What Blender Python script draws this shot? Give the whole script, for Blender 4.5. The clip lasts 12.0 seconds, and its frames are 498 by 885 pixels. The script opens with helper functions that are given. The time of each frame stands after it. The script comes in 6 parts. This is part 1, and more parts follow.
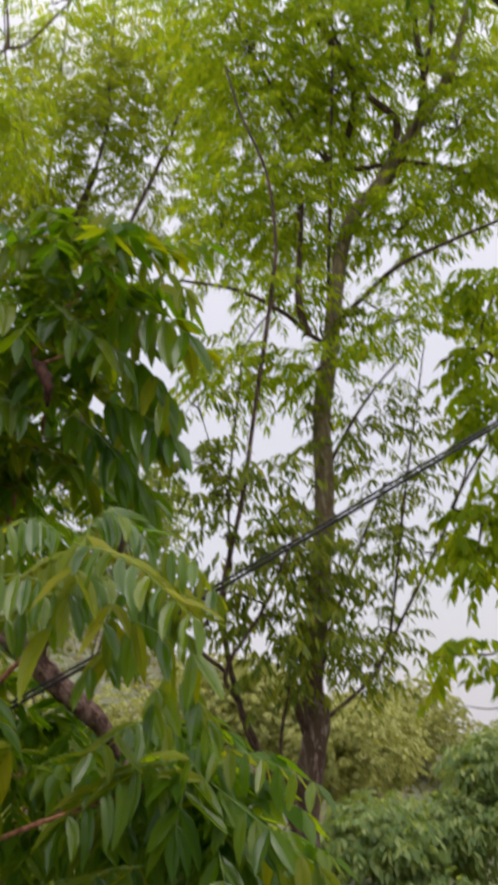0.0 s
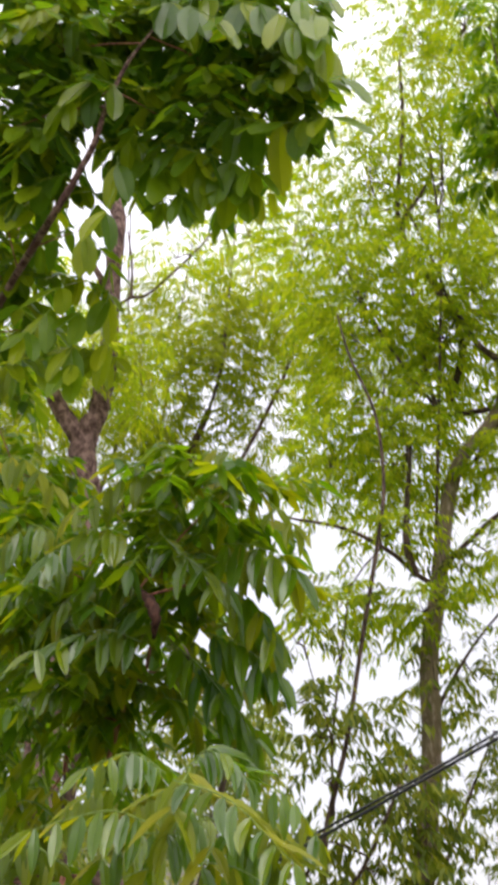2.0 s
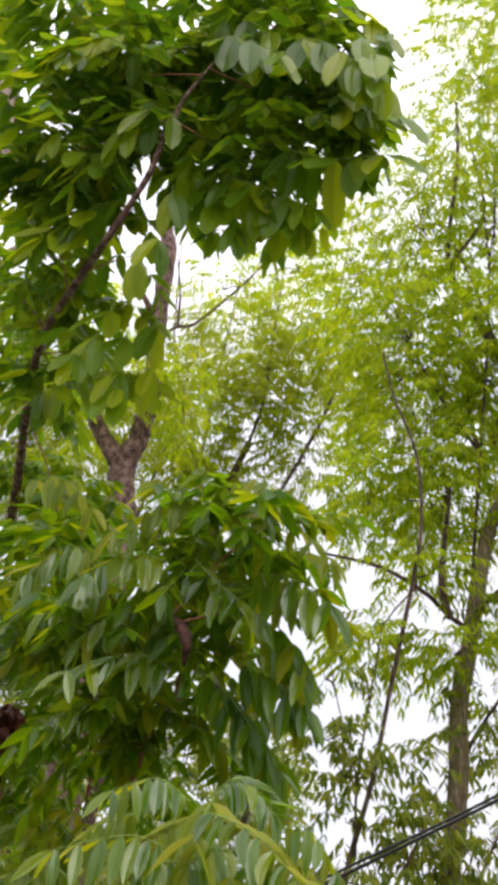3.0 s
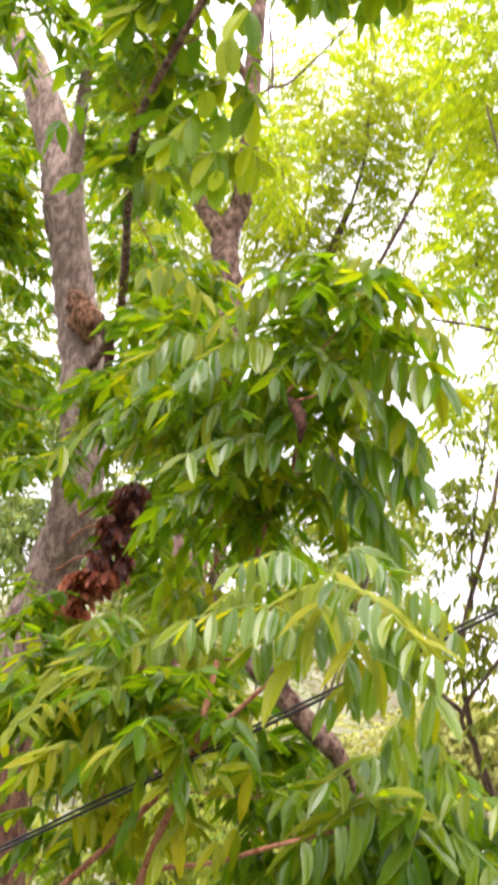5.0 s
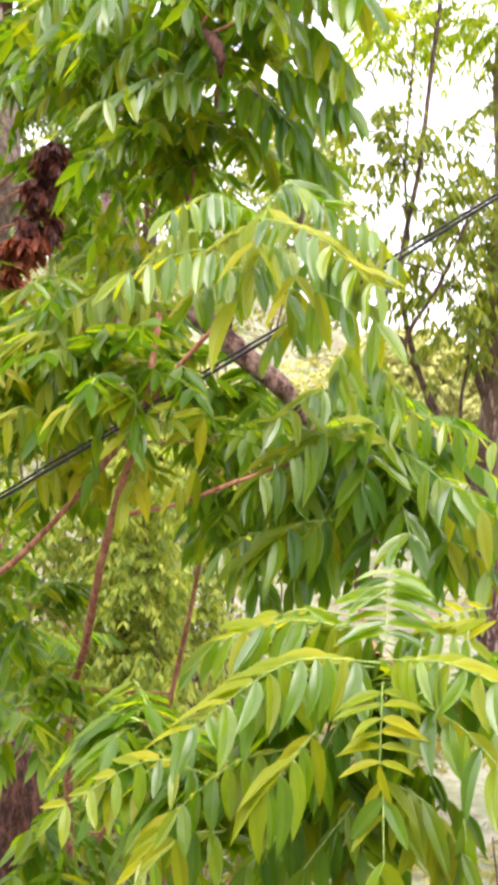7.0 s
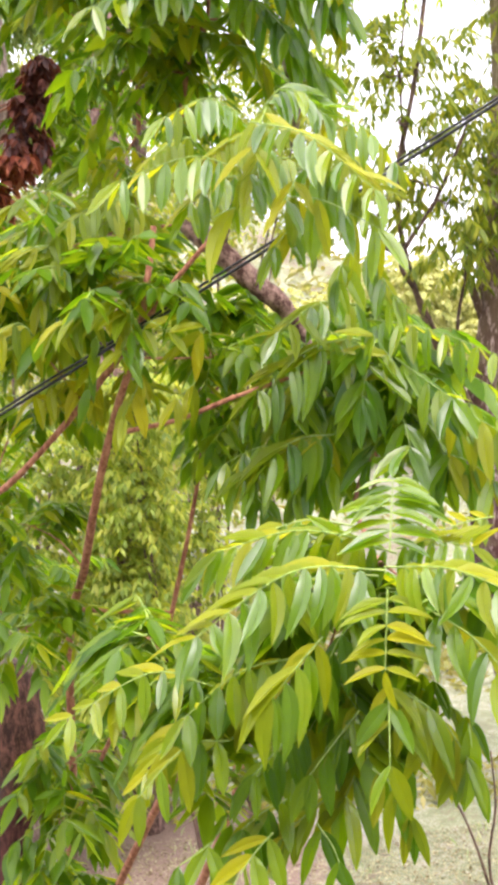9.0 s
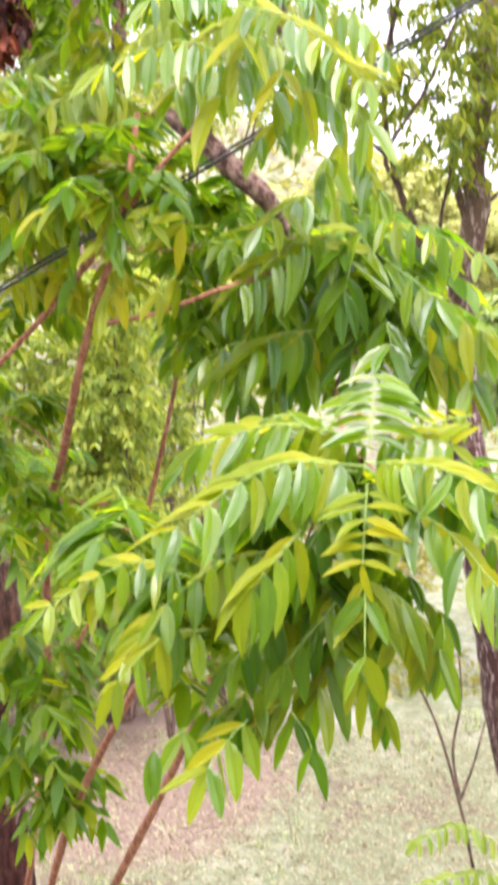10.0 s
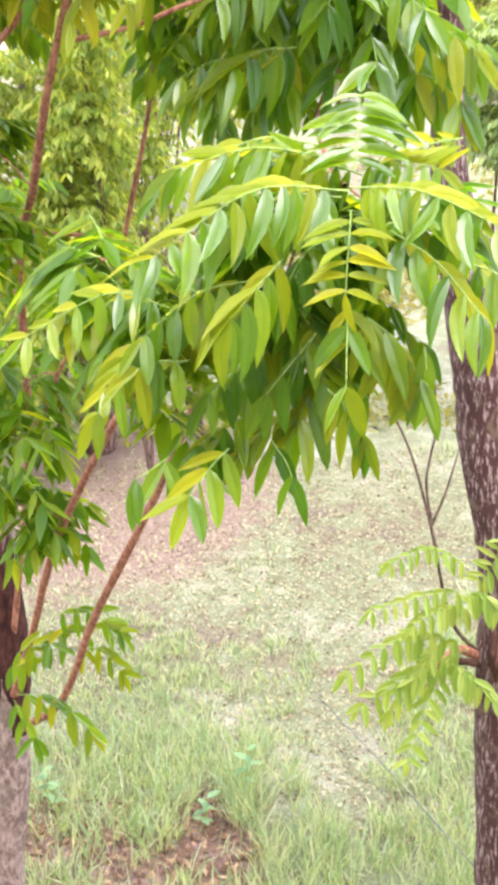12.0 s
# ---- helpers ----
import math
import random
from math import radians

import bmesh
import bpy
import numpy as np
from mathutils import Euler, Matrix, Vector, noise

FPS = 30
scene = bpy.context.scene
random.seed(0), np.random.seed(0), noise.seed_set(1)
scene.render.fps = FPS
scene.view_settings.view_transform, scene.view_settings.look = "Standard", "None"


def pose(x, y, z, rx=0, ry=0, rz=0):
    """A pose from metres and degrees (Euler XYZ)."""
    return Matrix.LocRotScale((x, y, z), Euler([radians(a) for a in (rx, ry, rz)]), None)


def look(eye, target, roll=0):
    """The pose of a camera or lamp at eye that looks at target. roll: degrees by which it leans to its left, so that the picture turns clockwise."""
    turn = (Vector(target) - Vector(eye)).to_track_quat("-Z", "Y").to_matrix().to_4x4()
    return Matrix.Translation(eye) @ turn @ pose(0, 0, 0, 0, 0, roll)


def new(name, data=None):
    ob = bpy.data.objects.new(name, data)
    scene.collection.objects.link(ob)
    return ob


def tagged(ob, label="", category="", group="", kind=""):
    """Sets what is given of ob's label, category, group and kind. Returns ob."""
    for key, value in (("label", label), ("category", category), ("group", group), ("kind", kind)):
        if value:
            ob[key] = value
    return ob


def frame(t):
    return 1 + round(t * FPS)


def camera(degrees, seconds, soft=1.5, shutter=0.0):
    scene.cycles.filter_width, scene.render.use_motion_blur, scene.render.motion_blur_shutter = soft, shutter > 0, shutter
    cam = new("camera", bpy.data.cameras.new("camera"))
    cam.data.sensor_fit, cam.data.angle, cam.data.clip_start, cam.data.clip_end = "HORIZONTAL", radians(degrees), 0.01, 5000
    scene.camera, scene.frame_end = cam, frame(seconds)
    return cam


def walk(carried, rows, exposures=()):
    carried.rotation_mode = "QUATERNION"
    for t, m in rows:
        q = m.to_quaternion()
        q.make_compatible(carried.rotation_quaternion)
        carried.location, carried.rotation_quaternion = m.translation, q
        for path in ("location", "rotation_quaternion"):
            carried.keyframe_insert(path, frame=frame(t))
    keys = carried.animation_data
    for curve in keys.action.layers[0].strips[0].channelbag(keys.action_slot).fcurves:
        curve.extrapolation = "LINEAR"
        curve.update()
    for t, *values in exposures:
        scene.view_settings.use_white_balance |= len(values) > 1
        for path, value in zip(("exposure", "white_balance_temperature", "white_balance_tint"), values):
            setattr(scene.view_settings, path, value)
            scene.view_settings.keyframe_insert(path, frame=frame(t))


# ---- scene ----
# A still grove of pinnate-leaved trees seen from an upper storey, under a bright overcast sky.

# ---- camera and walk ----
cam = camera(23.18, 12.0, soft=4.4, shutter=0.5)
PATH = [
    (0.0, look((0.000, 0.000, 5.000), (-0.000, 3.881, 5.968), -1.61)),
    (0.5, look((0.001, -0.011, 4.997), (-0.106, 3.813, 6.165), -1.34)),
    (1.0, look((-0.000, -0.012, 4.995), (-0.159, 3.764, 6.305), -1.11)),
    (1.5, look((-0.001, -0.015, 4.992), (-0.228, 3.689, 6.485), -0.09)),
    (2.0, look((-0.005, -0.011, 4.989), (-0.337, 3.591, 6.695), 1.56)),
    (2.5, look((-0.009, 0.001, 4.987), (-0.391, 3.570, 6.751), 3.11)),
    (3.0, look((-0.010, -0.009, 4.981), (-0.471, 3.534, 6.780), 5.41)),
    (3.2, look((-0.011, 0.015, 4.993), (-0.523, 3.555, 6.784), 6.23)),
    (4.8, look((-0.010, -0.066, 5.010), (-0.801, 3.685, 6.154), 4.36)),
    (5.0, look((-0.006, -0.080, 5.002), (-0.799, 3.698, 6.051), 3.81)),
    (5.5, look((-0.009, -0.067, 5.001), (-0.783, 3.769, 5.830), 2.23)),
    (6.0, look((-0.012, -0.049, 4.983), (-0.539, 3.912, 5.159), -1.44)),
    (6.5, look((-0.011, -0.028, 4.982), (-0.587, 3.930, 4.990), -1.61)),
    (7.0, look((-0.012, -0.044, 4.981), (-0.619, 3.909, 4.922), -2.34)),
    (7.5, look((-0.021, -0.012, 4.980), (-0.627, 3.936, 4.763), -2.77)),
    (7.7, look((-0.021, -0.001, 4.985), (-0.659, 3.940, 4.741), -3.39)),
    (9.3, look((-0.041, -0.020, 4.941), (-0.604, 3.927, 4.618), -2.69)),
    (9.5, look((-0.047, -0.018, 4.943), (-0.596, 3.921, 4.518), -1.91)),
    (10.0, look((-0.045, -0.019, 4.938), (-0.564, 3.898, 4.310), -1.80)),
    (10.5, look((-0.049, -0.003, 4.930), (-0.485, 3.837, 3.895), -1.90)),
    (11.0, look((-0.052, -0.006, 4.932), (-0.466, 3.801, 3.776), -2.05)),
    (11.5, look((-0.056, 0.022, 4.917), (-0.526, 3.753, 3.554), -2.18)),
    (12.0, look((-0.057, 0.016, 4.919), (-0.497, 3.712, 3.453), -1.80)),
]
EXPOSURES = [
    (0.0, -0.18, 6450, 10), (0.5, -0.03, 6450, 10), (1.0, 0.08, 6450, 10), (2.0, 0.3, 6450, 10), (3.0, 0.27, 6450, 10), (3.4, 0.3, 6500, 10), (4.6, 1.0, 6600, 11), (5.0, 1.35, 6700, 13), (5.5, 1.97, 6900, 20), (6.0, 1.7, 6700, 17),
    (6.5, 1.6, 6550, 16), (7.5, 1.77, 6400, 16), (9.5, 1.74, 6450, 16), (10.0, 1.95, 6200, 17), (10.5, 2.07, 6000, 17), (11.2, 2.1, 6000, 17), (12.0, 2.06, 6050, 15),
]
walk(cam, PATH, EXPOSURES)

# ---- sky and sun ----
SUN_UP, SUN_TURN = radians(66), radians(150)
world = bpy.data.worlds.new("overcast_sky")
scene.world = world
world.use_nodes = True
wn, wl = world.node_tree.nodes, world.node_tree.links
wn.clear()
sky = wn.new("ShaderNodeTexSky")
sky.sky_type = "NISHITA"
sky.sun_disc = False
sky.sun_elevation, sky.sun_rotation = SUN_UP, SUN_TURN
sky.air_density, sky.dust_density, sky.ozone_density = 1.0, 5.0, 1.0
sky_bg = wn.new("ShaderNodeBackground")
sky_bg.inputs["Strength"].default_value = 0.05
cloud_bg = wn.new("ShaderNodeBackground")
cloud_bg.inputs["Color"].default_value = (0.93, 0.885, 0.93, 1)
# an overcast sky is about three times as bright overhead as at the horizon
way = wn.new("ShaderNodeTexCoord")
height = wn.new("ShaderNodeSeparateXYZ")
curve_up = wn.new("ShaderNodeMath")
curve_up.operation, curve_up.inputs[1].default_value, curve_up.use_clamp = "POWER", 3.0, True
rise = wn.new("ShaderNodeMapRange")
rise.inputs["To Min"].default_value, rise.inputs["To Max"].default_value = 0.8, 3.3
wl.new(way.outputs["Generated"], height.inputs[0])
wl.new(height.outputs["Z"], curve_up.inputs[0])
wl.new(curve_up.outputs[0], rise.inputs["Value"])
wl.new(rise.outputs["Result"], cloud_bg.inputs["Strength"])
both = wn.new("ShaderNodeAddShader")
wout = wn.new("ShaderNodeOutputWorld")
wl.new(sky.outputs["Color"], sky_bg.inputs["Color"])
wl.new(sky_bg.outputs[0], both.inputs[0])
wl.new(cloud_bg.outputs[0], both.inputs[1])
wl.new(both.outputs[0], wout.inputs["Surface"])

sun = new("sun", bpy.data.lights.new("sun", "SUN"))
sun.data.energy, sun.data.angle, sun.data.color = 0.7, radians(30), (1.0, 0.96, 0.9)
sun.matrix_world = look((0, 0, 30), (0 + math.sin(SUN_TURN) * -10, -math.cos(SUN_TURN) * 10, 30 - 10 * math.tan(SUN_UP)))


# ---- materials ----
def shader(name):
    m = bpy.data.materials.new(name)
    m.use_nodes = True
    n, l = m.node_tree.nodes, m.node_tree.links
    n.clear()
    out = n.new("ShaderNodeOutputMaterial")
    p = n.new("ShaderNodeBsdfPrincipled")
    l.new(p.outputs[0], out.inputs[0])
    return m, n, l, p, out


def ramp(n, stops, fac, l):
    r = n.new("ShaderNodeValToRGB")
    e = r.color_ramp.elements
    while len(e) < len(stops):
        e.new(0.5)
    for k, (pos, col) in enumerate(stops):
        e[k].position, e[k].color = pos, (*col, 1)
    l.new(fac, r.inputs[0])
    return r.outputs[0]


def noise_tex(n, l, scale, detail=4.0, rough=0.6, vec=None):
    t = n.new("ShaderNodeTexNoise")
    t.inputs["Scale"].default_value, t.inputs["Detail"].default_value, t.inputs["Roughness"].default_value = scale, detail, rough
    if vec is None:
        co = n.new("ShaderNodeNewGeometry")
        vec = co.outputs["Position"]
    l.new(vec, t.inputs["Vector"])
    return t.outputs["Fac"]


def math_node(n, l, op, a, b):
    m = n.new("ShaderNodeMath")
    m.operation = op
    for k, v in enumerate((a, b)):
        if isinstance(v, (int, float)):
            m.inputs[k].default_value = v
        else:
            l.new(v, m.inputs[k])
    return m.outputs[0]


def leaf_material(name, stops, gloss=0.4, thin=0.45, single=False, blotch=0.22, gleam=0.6):
    """Leaf: colour picked leaf by leaf from stops, mottled, with light passing through the blade."""
    m, n, l, p, out = shader(name)
    if single:
        pick = n.new("ShaderNodeObjectInfo").outputs["Random"]
    else:
        pick = n.new("ShaderNodeNewGeometry").outputs["Random Per Island"]
    mott = noise_tex(n, l, 28.0, 3.0)
    fac = math_node(n, l, "ADD", math_node(n, l, "MULTIPLY", pick, 1.0 - blotch), math_node(n, l, "MULTIPLY", mott, blotch))
    col = ramp(n, stops, fac, l)
    l.new(col, p.inputs["Base Color"])
    p.inputs["Roughness"].default_value = gloss
    p.inputs["Specular IOR Level"].default_value = gleam
    bump = n.new("ShaderNodeBump")
    bump.inputs["Strength"].default_value, bump.inputs["Distance"].default_value = 0.15, 0.002
    l.new(noise_tex(n, l, 160.0, 2.0), bump.inputs["Height"])
    l.new(bump.outputs[0], p.inputs["Normal"])
    tr = n.new("ShaderNodeBsdfTranslucent")
    warm = n.new("ShaderNodeMixRGB")
    warm.blend_type, warm.inputs[0].default_value = "MULTIPLY", 1.0
    warm.inputs[2].default_value = (1.5, 1.35, 0.5, 1)
    l.new(col, warm.inputs[1])
    l.new(warm.outputs[0], tr.inputs["Color"])
    mix = n.new("ShaderNodeMixShader")
    mix.inputs[0].default_value = thin
    l.new(p.outputs[0], mix.inputs[1])
    l.new(tr.outputs[0], mix.inputs[2])
    l.new(mix.outputs[0], out.inputs[0])
    return m


def bark_material(name, dark, light, scale=1.0, stretch=0.25, depth=0.01, lichen=None, shift=0.0, upper_tint=None, span=0.07):
    """Bark: fissures drawn out along the stem, two grains, blotches of lichen."""
    m, n, l, p, out = shader(name)
    g = n.new("ShaderNodeNewGeometry").outputs["Position"]
    mp = n.new("ShaderNodeMapping")
    mp.inputs["Scale"].default_value = (1, 1, stretch)
    l.new(g, mp.inputs["Vector"])
    coarse = noise_tex(n, l, 38.0 * scale, 6.0, 0.65, mp.outputs[0])
    fine = noise_tex(n, l, 160.0 * scale, 4.0, 0.6, mp.outputs[0])
    fac = math_node(n, l, "ADD", math_node(n, l, "MULTIPLY", coarse, 0.7), math_node(n, l, "MULTIPLY", fine, 0.3))
    col = ramp(n, [(0.51 - span + shift, dark), (0.51 + shift, tuple((a + b) / 2 for a, b in zip(dark, light))), (0.51 + span + shift, light)], fac, l)
    if lichen:
        spots = ramp(n, [(0.56, (0, 0, 0)), (0.66, (1, 1, 1))], noise_tex(n, l, 9.0, 5.0), l)
        mx = n.new("ShaderNodeMixRGB")
        l.new(spots, mx.inputs[0])
        l.new(col, mx.inputs[1])
        mx.inputs[2].default_value = (*lichen, 1)
        col = mx.outputs[0]
    if upper_tint:
        # a paler olive tint towards the upper trunk, its lower edge broken
        z0, z1, tint = upper_tint
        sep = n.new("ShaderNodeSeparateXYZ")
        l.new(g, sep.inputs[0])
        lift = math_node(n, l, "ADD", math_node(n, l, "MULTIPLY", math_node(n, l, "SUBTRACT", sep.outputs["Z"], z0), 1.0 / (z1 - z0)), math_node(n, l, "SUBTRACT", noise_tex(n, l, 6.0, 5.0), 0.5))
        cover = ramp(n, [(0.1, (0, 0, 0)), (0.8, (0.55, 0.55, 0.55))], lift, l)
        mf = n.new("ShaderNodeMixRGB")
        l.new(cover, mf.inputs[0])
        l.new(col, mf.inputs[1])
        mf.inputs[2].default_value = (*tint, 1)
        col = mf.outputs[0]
    l.new(col, p.inputs["Base Color"])
    p.inputs["Roughness"].default_value = 0.9
    p.inputs["Specular IOR Level"].default_value = 0.25
    bump = n.new("ShaderNodeBump")
    bump.inputs["Strength"].default_value, bump.inputs["Distance"].default_value = 0.9, depth
    l.new(fac, bump.inputs["Height"])
    l.new(bump.outputs[0], p.inputs["Normal"])
    return m


LEAF_NEAR = leaf_material("leaf_near", [(0.05, (0.045, 0.12, 0.003)), (0.4, (0.1, 0.205, 0.004)), (0.75, (0.175, 0.265, 0.005)), (0.95, (0.27, 0.29, 0.005))], 0.3, 0.65, gleam=0.35)
LEAF_NEAR_ONE = leaf_material("leaf_near_single", [(0.05, (0.06, 0.14, 0.004)), (0.4, (0.115, 0.225, 0.004)), (0.75, (0.185, 0.29, 0.005)), (0.97, (0.28, 0.33, 0.005))], 0.2, 0.64, True, gleam=0.9)
LEAF_DARK_ONE = leaf_material("leaf_dark_single", [(0.05, (0.04, 0.115, 0.004)), (0.5, (0.09, 0.2, 0.004)), (0.97, (0.17, 0.265, 0.005))], 0.24, 0.68, True, gleam=0.5)
LEAF_OLIVE_ONE = leaf_material("leaf_olive_single", [(0.05, (0.1, 0.165, 0.005)), (0.5, (0.175, 0.24, 0.005)), (0.97, (0.26, 0.28, 0.006))], 0.35, 0.64, True, gleam=0.3)
LEAF_PALE_ONE = leaf_material("leaf_pale_single", [(0.05, (0.14, 0.23, 0.03)), (0.5, (0.22, 0.31, 0.05)), (0.97, (0.32, 0.38, 0.09))], 0.3, 0.55, True, gleam=0.5)
LEAF_BROAD_ONE = leaf_material("leaf_broad_single", [(0.05, (0.055, 0.13, 0.006)), (0.45, (0.15, 0.255, 0.008)), (0.97, (0.33, 0.39, 0.01))], 0.34, 0.6, True, gleam=0.35)
# yellow leaflets; on far sides the yellow paints in light coming through
LEAF_YELLOW_ONE = leaf_material("leaf_yellow_single", [(0.0, (0.16, 0.23, 0.004)), (0.5, (0.25, 0.29, 0.004)), (1.0, (0.35, 0.335, 0.004))], 0.4, 0.55, True, gleam=0.3)
LEAF_DEEP = leaf_material("leaf_deep", [(0.05, (0.048, 0.125, 0.005)), (0.5, (0.115, 0.225, 0.006)), (0.9, (0.21, 0.3, 0.008))], 0.32, 0.65, gleam=0.35)
LEAF_CANOPY = leaf_material("leaf_canopy", [(0.05, (0.04, 0.11, 0.007)), (0.4, (0.09, 0.19, 0.008)), (0.75, (0.17, 0.27, 0.01)), (0.95, (0.28, 0.33, 0.012))], 0.42, 0.6, gleam=0.35)
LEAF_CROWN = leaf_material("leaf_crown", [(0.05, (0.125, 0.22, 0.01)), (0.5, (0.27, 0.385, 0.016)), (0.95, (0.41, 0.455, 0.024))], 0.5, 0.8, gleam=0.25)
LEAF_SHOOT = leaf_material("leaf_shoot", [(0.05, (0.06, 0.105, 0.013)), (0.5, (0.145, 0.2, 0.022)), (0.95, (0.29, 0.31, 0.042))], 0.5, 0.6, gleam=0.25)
LEAF_OLIVE = leaf_material("leaf_olive", [(0.05, (0.11, 0.18, 0.01)), (0.5, (0.22, 0.295, 0.016)), (0.95, (0.33, 0.36, 0.03))], 0.55, 0.72, gleam=0.25)
LEAF_SHRUB = leaf_material("leaf_shrub", [(0.05, (0.095, 0.155, 0.025)), (0.5, (0.215, 0.295, 0.045)), (0.92, (0.37, 0.39, 0.075))], 0.5, 0.62, gleam=0.3)
LEAF_SLOPE = leaf_material("leaf_slope", [(0.05, (0.08, 0.14, 0.04)), (0.5, (0.18, 0.26, 0.08)), (0.92, (0.32, 0.37, 0.14))], 0.5, 0.5, gleam=0.3)
LEAF_WEED = leaf_material("leaf_weed", [(0.05, (0.1, 0.19, 0.09)), (0.5, (0.17, 0.28, 0.14)), (0.95, (0.26, 0.36, 0.19))], 0.5, 0.5, gleam=0.3)
# distance haze is put into this colour: paler, greyer leaves
LEAF_FAR = leaf_material("leaf_far", [(0.05, (0.15, 0.175, 0.045)), (0.5, (0.3, 0.325, 0.1)), (0.95, (0.44, 0.43, 0.2))], 0.7, 0.4, gleam=0.2)
LEAF_SCRUB = leaf_material("leaf_scrub", [(0.05, (0.12, 0.13, 0.035)), (0.5, (0.19, 0.19, 0.055)), (0.95, (0.27, 0.24, 0.1))], 0.7, 0.35, gleam=0.2)
LEAF_RUST = leaf_material("leaf_rust", [(0.05, (0.07, 0.018, 0.012)), (0.5, (0.27, 0.06, 0.03)), (0.95, (0.46, 0.17, 0.09))], 0.55, 0.25, gleam=0.3)
LEAF_DRY = leaf_material("leaf_dry", [(0.05, (0.03, 0.008, 0.008)), (0.5, (0.095, 0.022, 0.016)), (0.85, (0.2, 0.055, 0.03)), (0.97, (0.32, 0.13, 0.08))], 0.6, 0.2)
GRASS = leaf_material("grass_blade", [(0.05, (0.14, 0.23, 0.12)), (0.5, (0.27, 0.36, 0.225)), (0.9, (0.42, 0.44, 0.34))], 0.5, 0.5, gleam=0.3)
LITTER = leaf_material("fallen_leaf", [(0.1, (0.06, 0.036, 0.02)), (0.3, (0.13, 0.1, 0.05)), (0.6, (0.25, 0.235, 0.13)), (0.95, (0.34, 0.32, 0.22))], 0.75, 0.15, gleam=0.15)
LITTER_BROWN = leaf_material("brown_litter", [(0.05, (0.05, 0.026, 0.016)), (0.5, (0.15, 0.085, 0.05)), (0.95, (0.3, 0.21, 0.12))], 0.7, 0.15, gleam=0.2)
RACHIS = bark_material("leaf_stalk", (0.16, 0.24, 0.05), (0.30, 0.40, 0.10), 3.0, 1.0, 0.001)
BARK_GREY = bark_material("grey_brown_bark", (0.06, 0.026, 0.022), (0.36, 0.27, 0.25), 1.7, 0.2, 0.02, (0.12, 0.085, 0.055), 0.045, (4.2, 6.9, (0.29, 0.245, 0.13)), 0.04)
BARK_PALE = bark_material("pale_bark", (0.13, 0.088, 0.072), (0.34, 0.255, 0.22), 0.9, 0.5, 0.012, (0.15, 0.112, 0.09))
BARK_FORK = bark_material("brown_plated_bark", (0.05, 0.027, 0.02), (0.24, 0.155, 0.125), 0.4, 0.6, 0.03, (0.09, 0.055, 0.04))
BARK_LIMB = bark_material("reddish_limb_bark", (0.055, 0.025, 0.018), (0.27, 0.175, 0.135), 0.9, 0.9, 0.02, (0.1, 0.05, 0.04))
BARK_RED = bark_material("reddish_twig_bark", (0.18, 0.068, 0.04), (0.38, 0.18, 0.11), 1.6, 0.3, 0.004)
BARK_DARK = bark_material("dark_twig_bark", (0.045, 0.03, 0.022), (0.14, 0.09, 0.065), 1.4, 0.3, 0.004)


def ground_material():
    m, n, l, p, out = shader("grass_and_litter_ground")
    big = noise_tex(n, l, 0.55, 5.0, 0.6)
    mid = noise_tex(n, l, 5.0, 6.0, 0.7)
    fine = noise_tex(n, l, 45.0, 5.0, 0.7)
    fac = math_node(n, l, "ADD", math_node(n, l, "MULTIPLY", big, 0.35), math_node(n, l, "ADD", math_node(n, l, "MULTIPLY", mid, 0.3), math_node(n, l, "MULTIPLY", fine, 0.35)))
    col = ramp(n, [(0.38, (0.055, 0.036, 0.026)), (0.45, (0.15, 0.12, 0.075)), (0.5, (0.125, 0.155, 0.065)), (0.55, (0.235, 0.23, 0.155)), (0.63, (0.31, 0.275, 0.225))], fac, l)
    # a bare reddish patch among the grass behind the trees
    sep = n.new("ShaderNodeSeparateXYZ")
    l.new(n.new("ShaderNodeNewGeometry").outputs["Position"], sep.inputs[0])
    across = math_node(n, l, "MULTIPLY", math_node(n, l, "ADD", sep.outputs["X"], 2.9), 0.5)
    along = math_node(n, l, "MULTIPLY", math_node(n, l, "SUBTRACT", sep.outputs["Y"], 11.0), 0.4)
    dist = math_node(n, l, "ADD", math_node(n, l, "MULTIPLY", across, across), math_node(n, l, "MULTIPLY", along, along))
    ax2 = math_node(n, l, "MULTIPLY", math_node(n, l, "ADD", sep.outputs["X"], 1.5), 1.15)
    ay2 = math_node(n, l, "MULTIPLY", math_node(n, l, "SUBTRACT", sep.outputs["Y"], 5.75), 1.7)
    dist2 = math_node(n, l, "ADD", math_node(n, l, "MULTIPLY", ax2, ax2), math_node(n, l, "MULTIPLY", ay2, ay2))
    dist = math_node(n, l, "MINIMUM", dist, dist2)
    edge_noise = math_node(n, l, "ADD", dist, math_node(n, l, "MULTIPLY", math_node(n, l, "SUBTRACT", mid, 0.5), 1.2))
    inside = ramp(n, [(0.6, (1, 1, 1)), (0.95, (0, 0, 0))], edge_noise, l)
    soil = ramp(n, [(0.3, (0.1, 0.06, 0.042)), (0.7, (0.26, 0.18, 0.14))], fine, l)
    mx = n.new("ShaderNodeMixRGB")
    l.new(inside, mx.inputs[0])
    l.new(col, mx.inputs[1])
    l.new(soil, mx.inputs[2])
    l.new(mx.outputs[0], p.inputs["Base Color"])
    p.inputs["Roughness"].default_value = 0.95
    bump = n.new("ShaderNodeBump")
    bump.inputs["Strength"].default_value, bump.inputs["Distance"].default_value = 0.8, 0.05
    l.new(fine, bump.inputs["Height"])
    l.new(bump.outputs[0], p.inputs["Normal"])
    return m


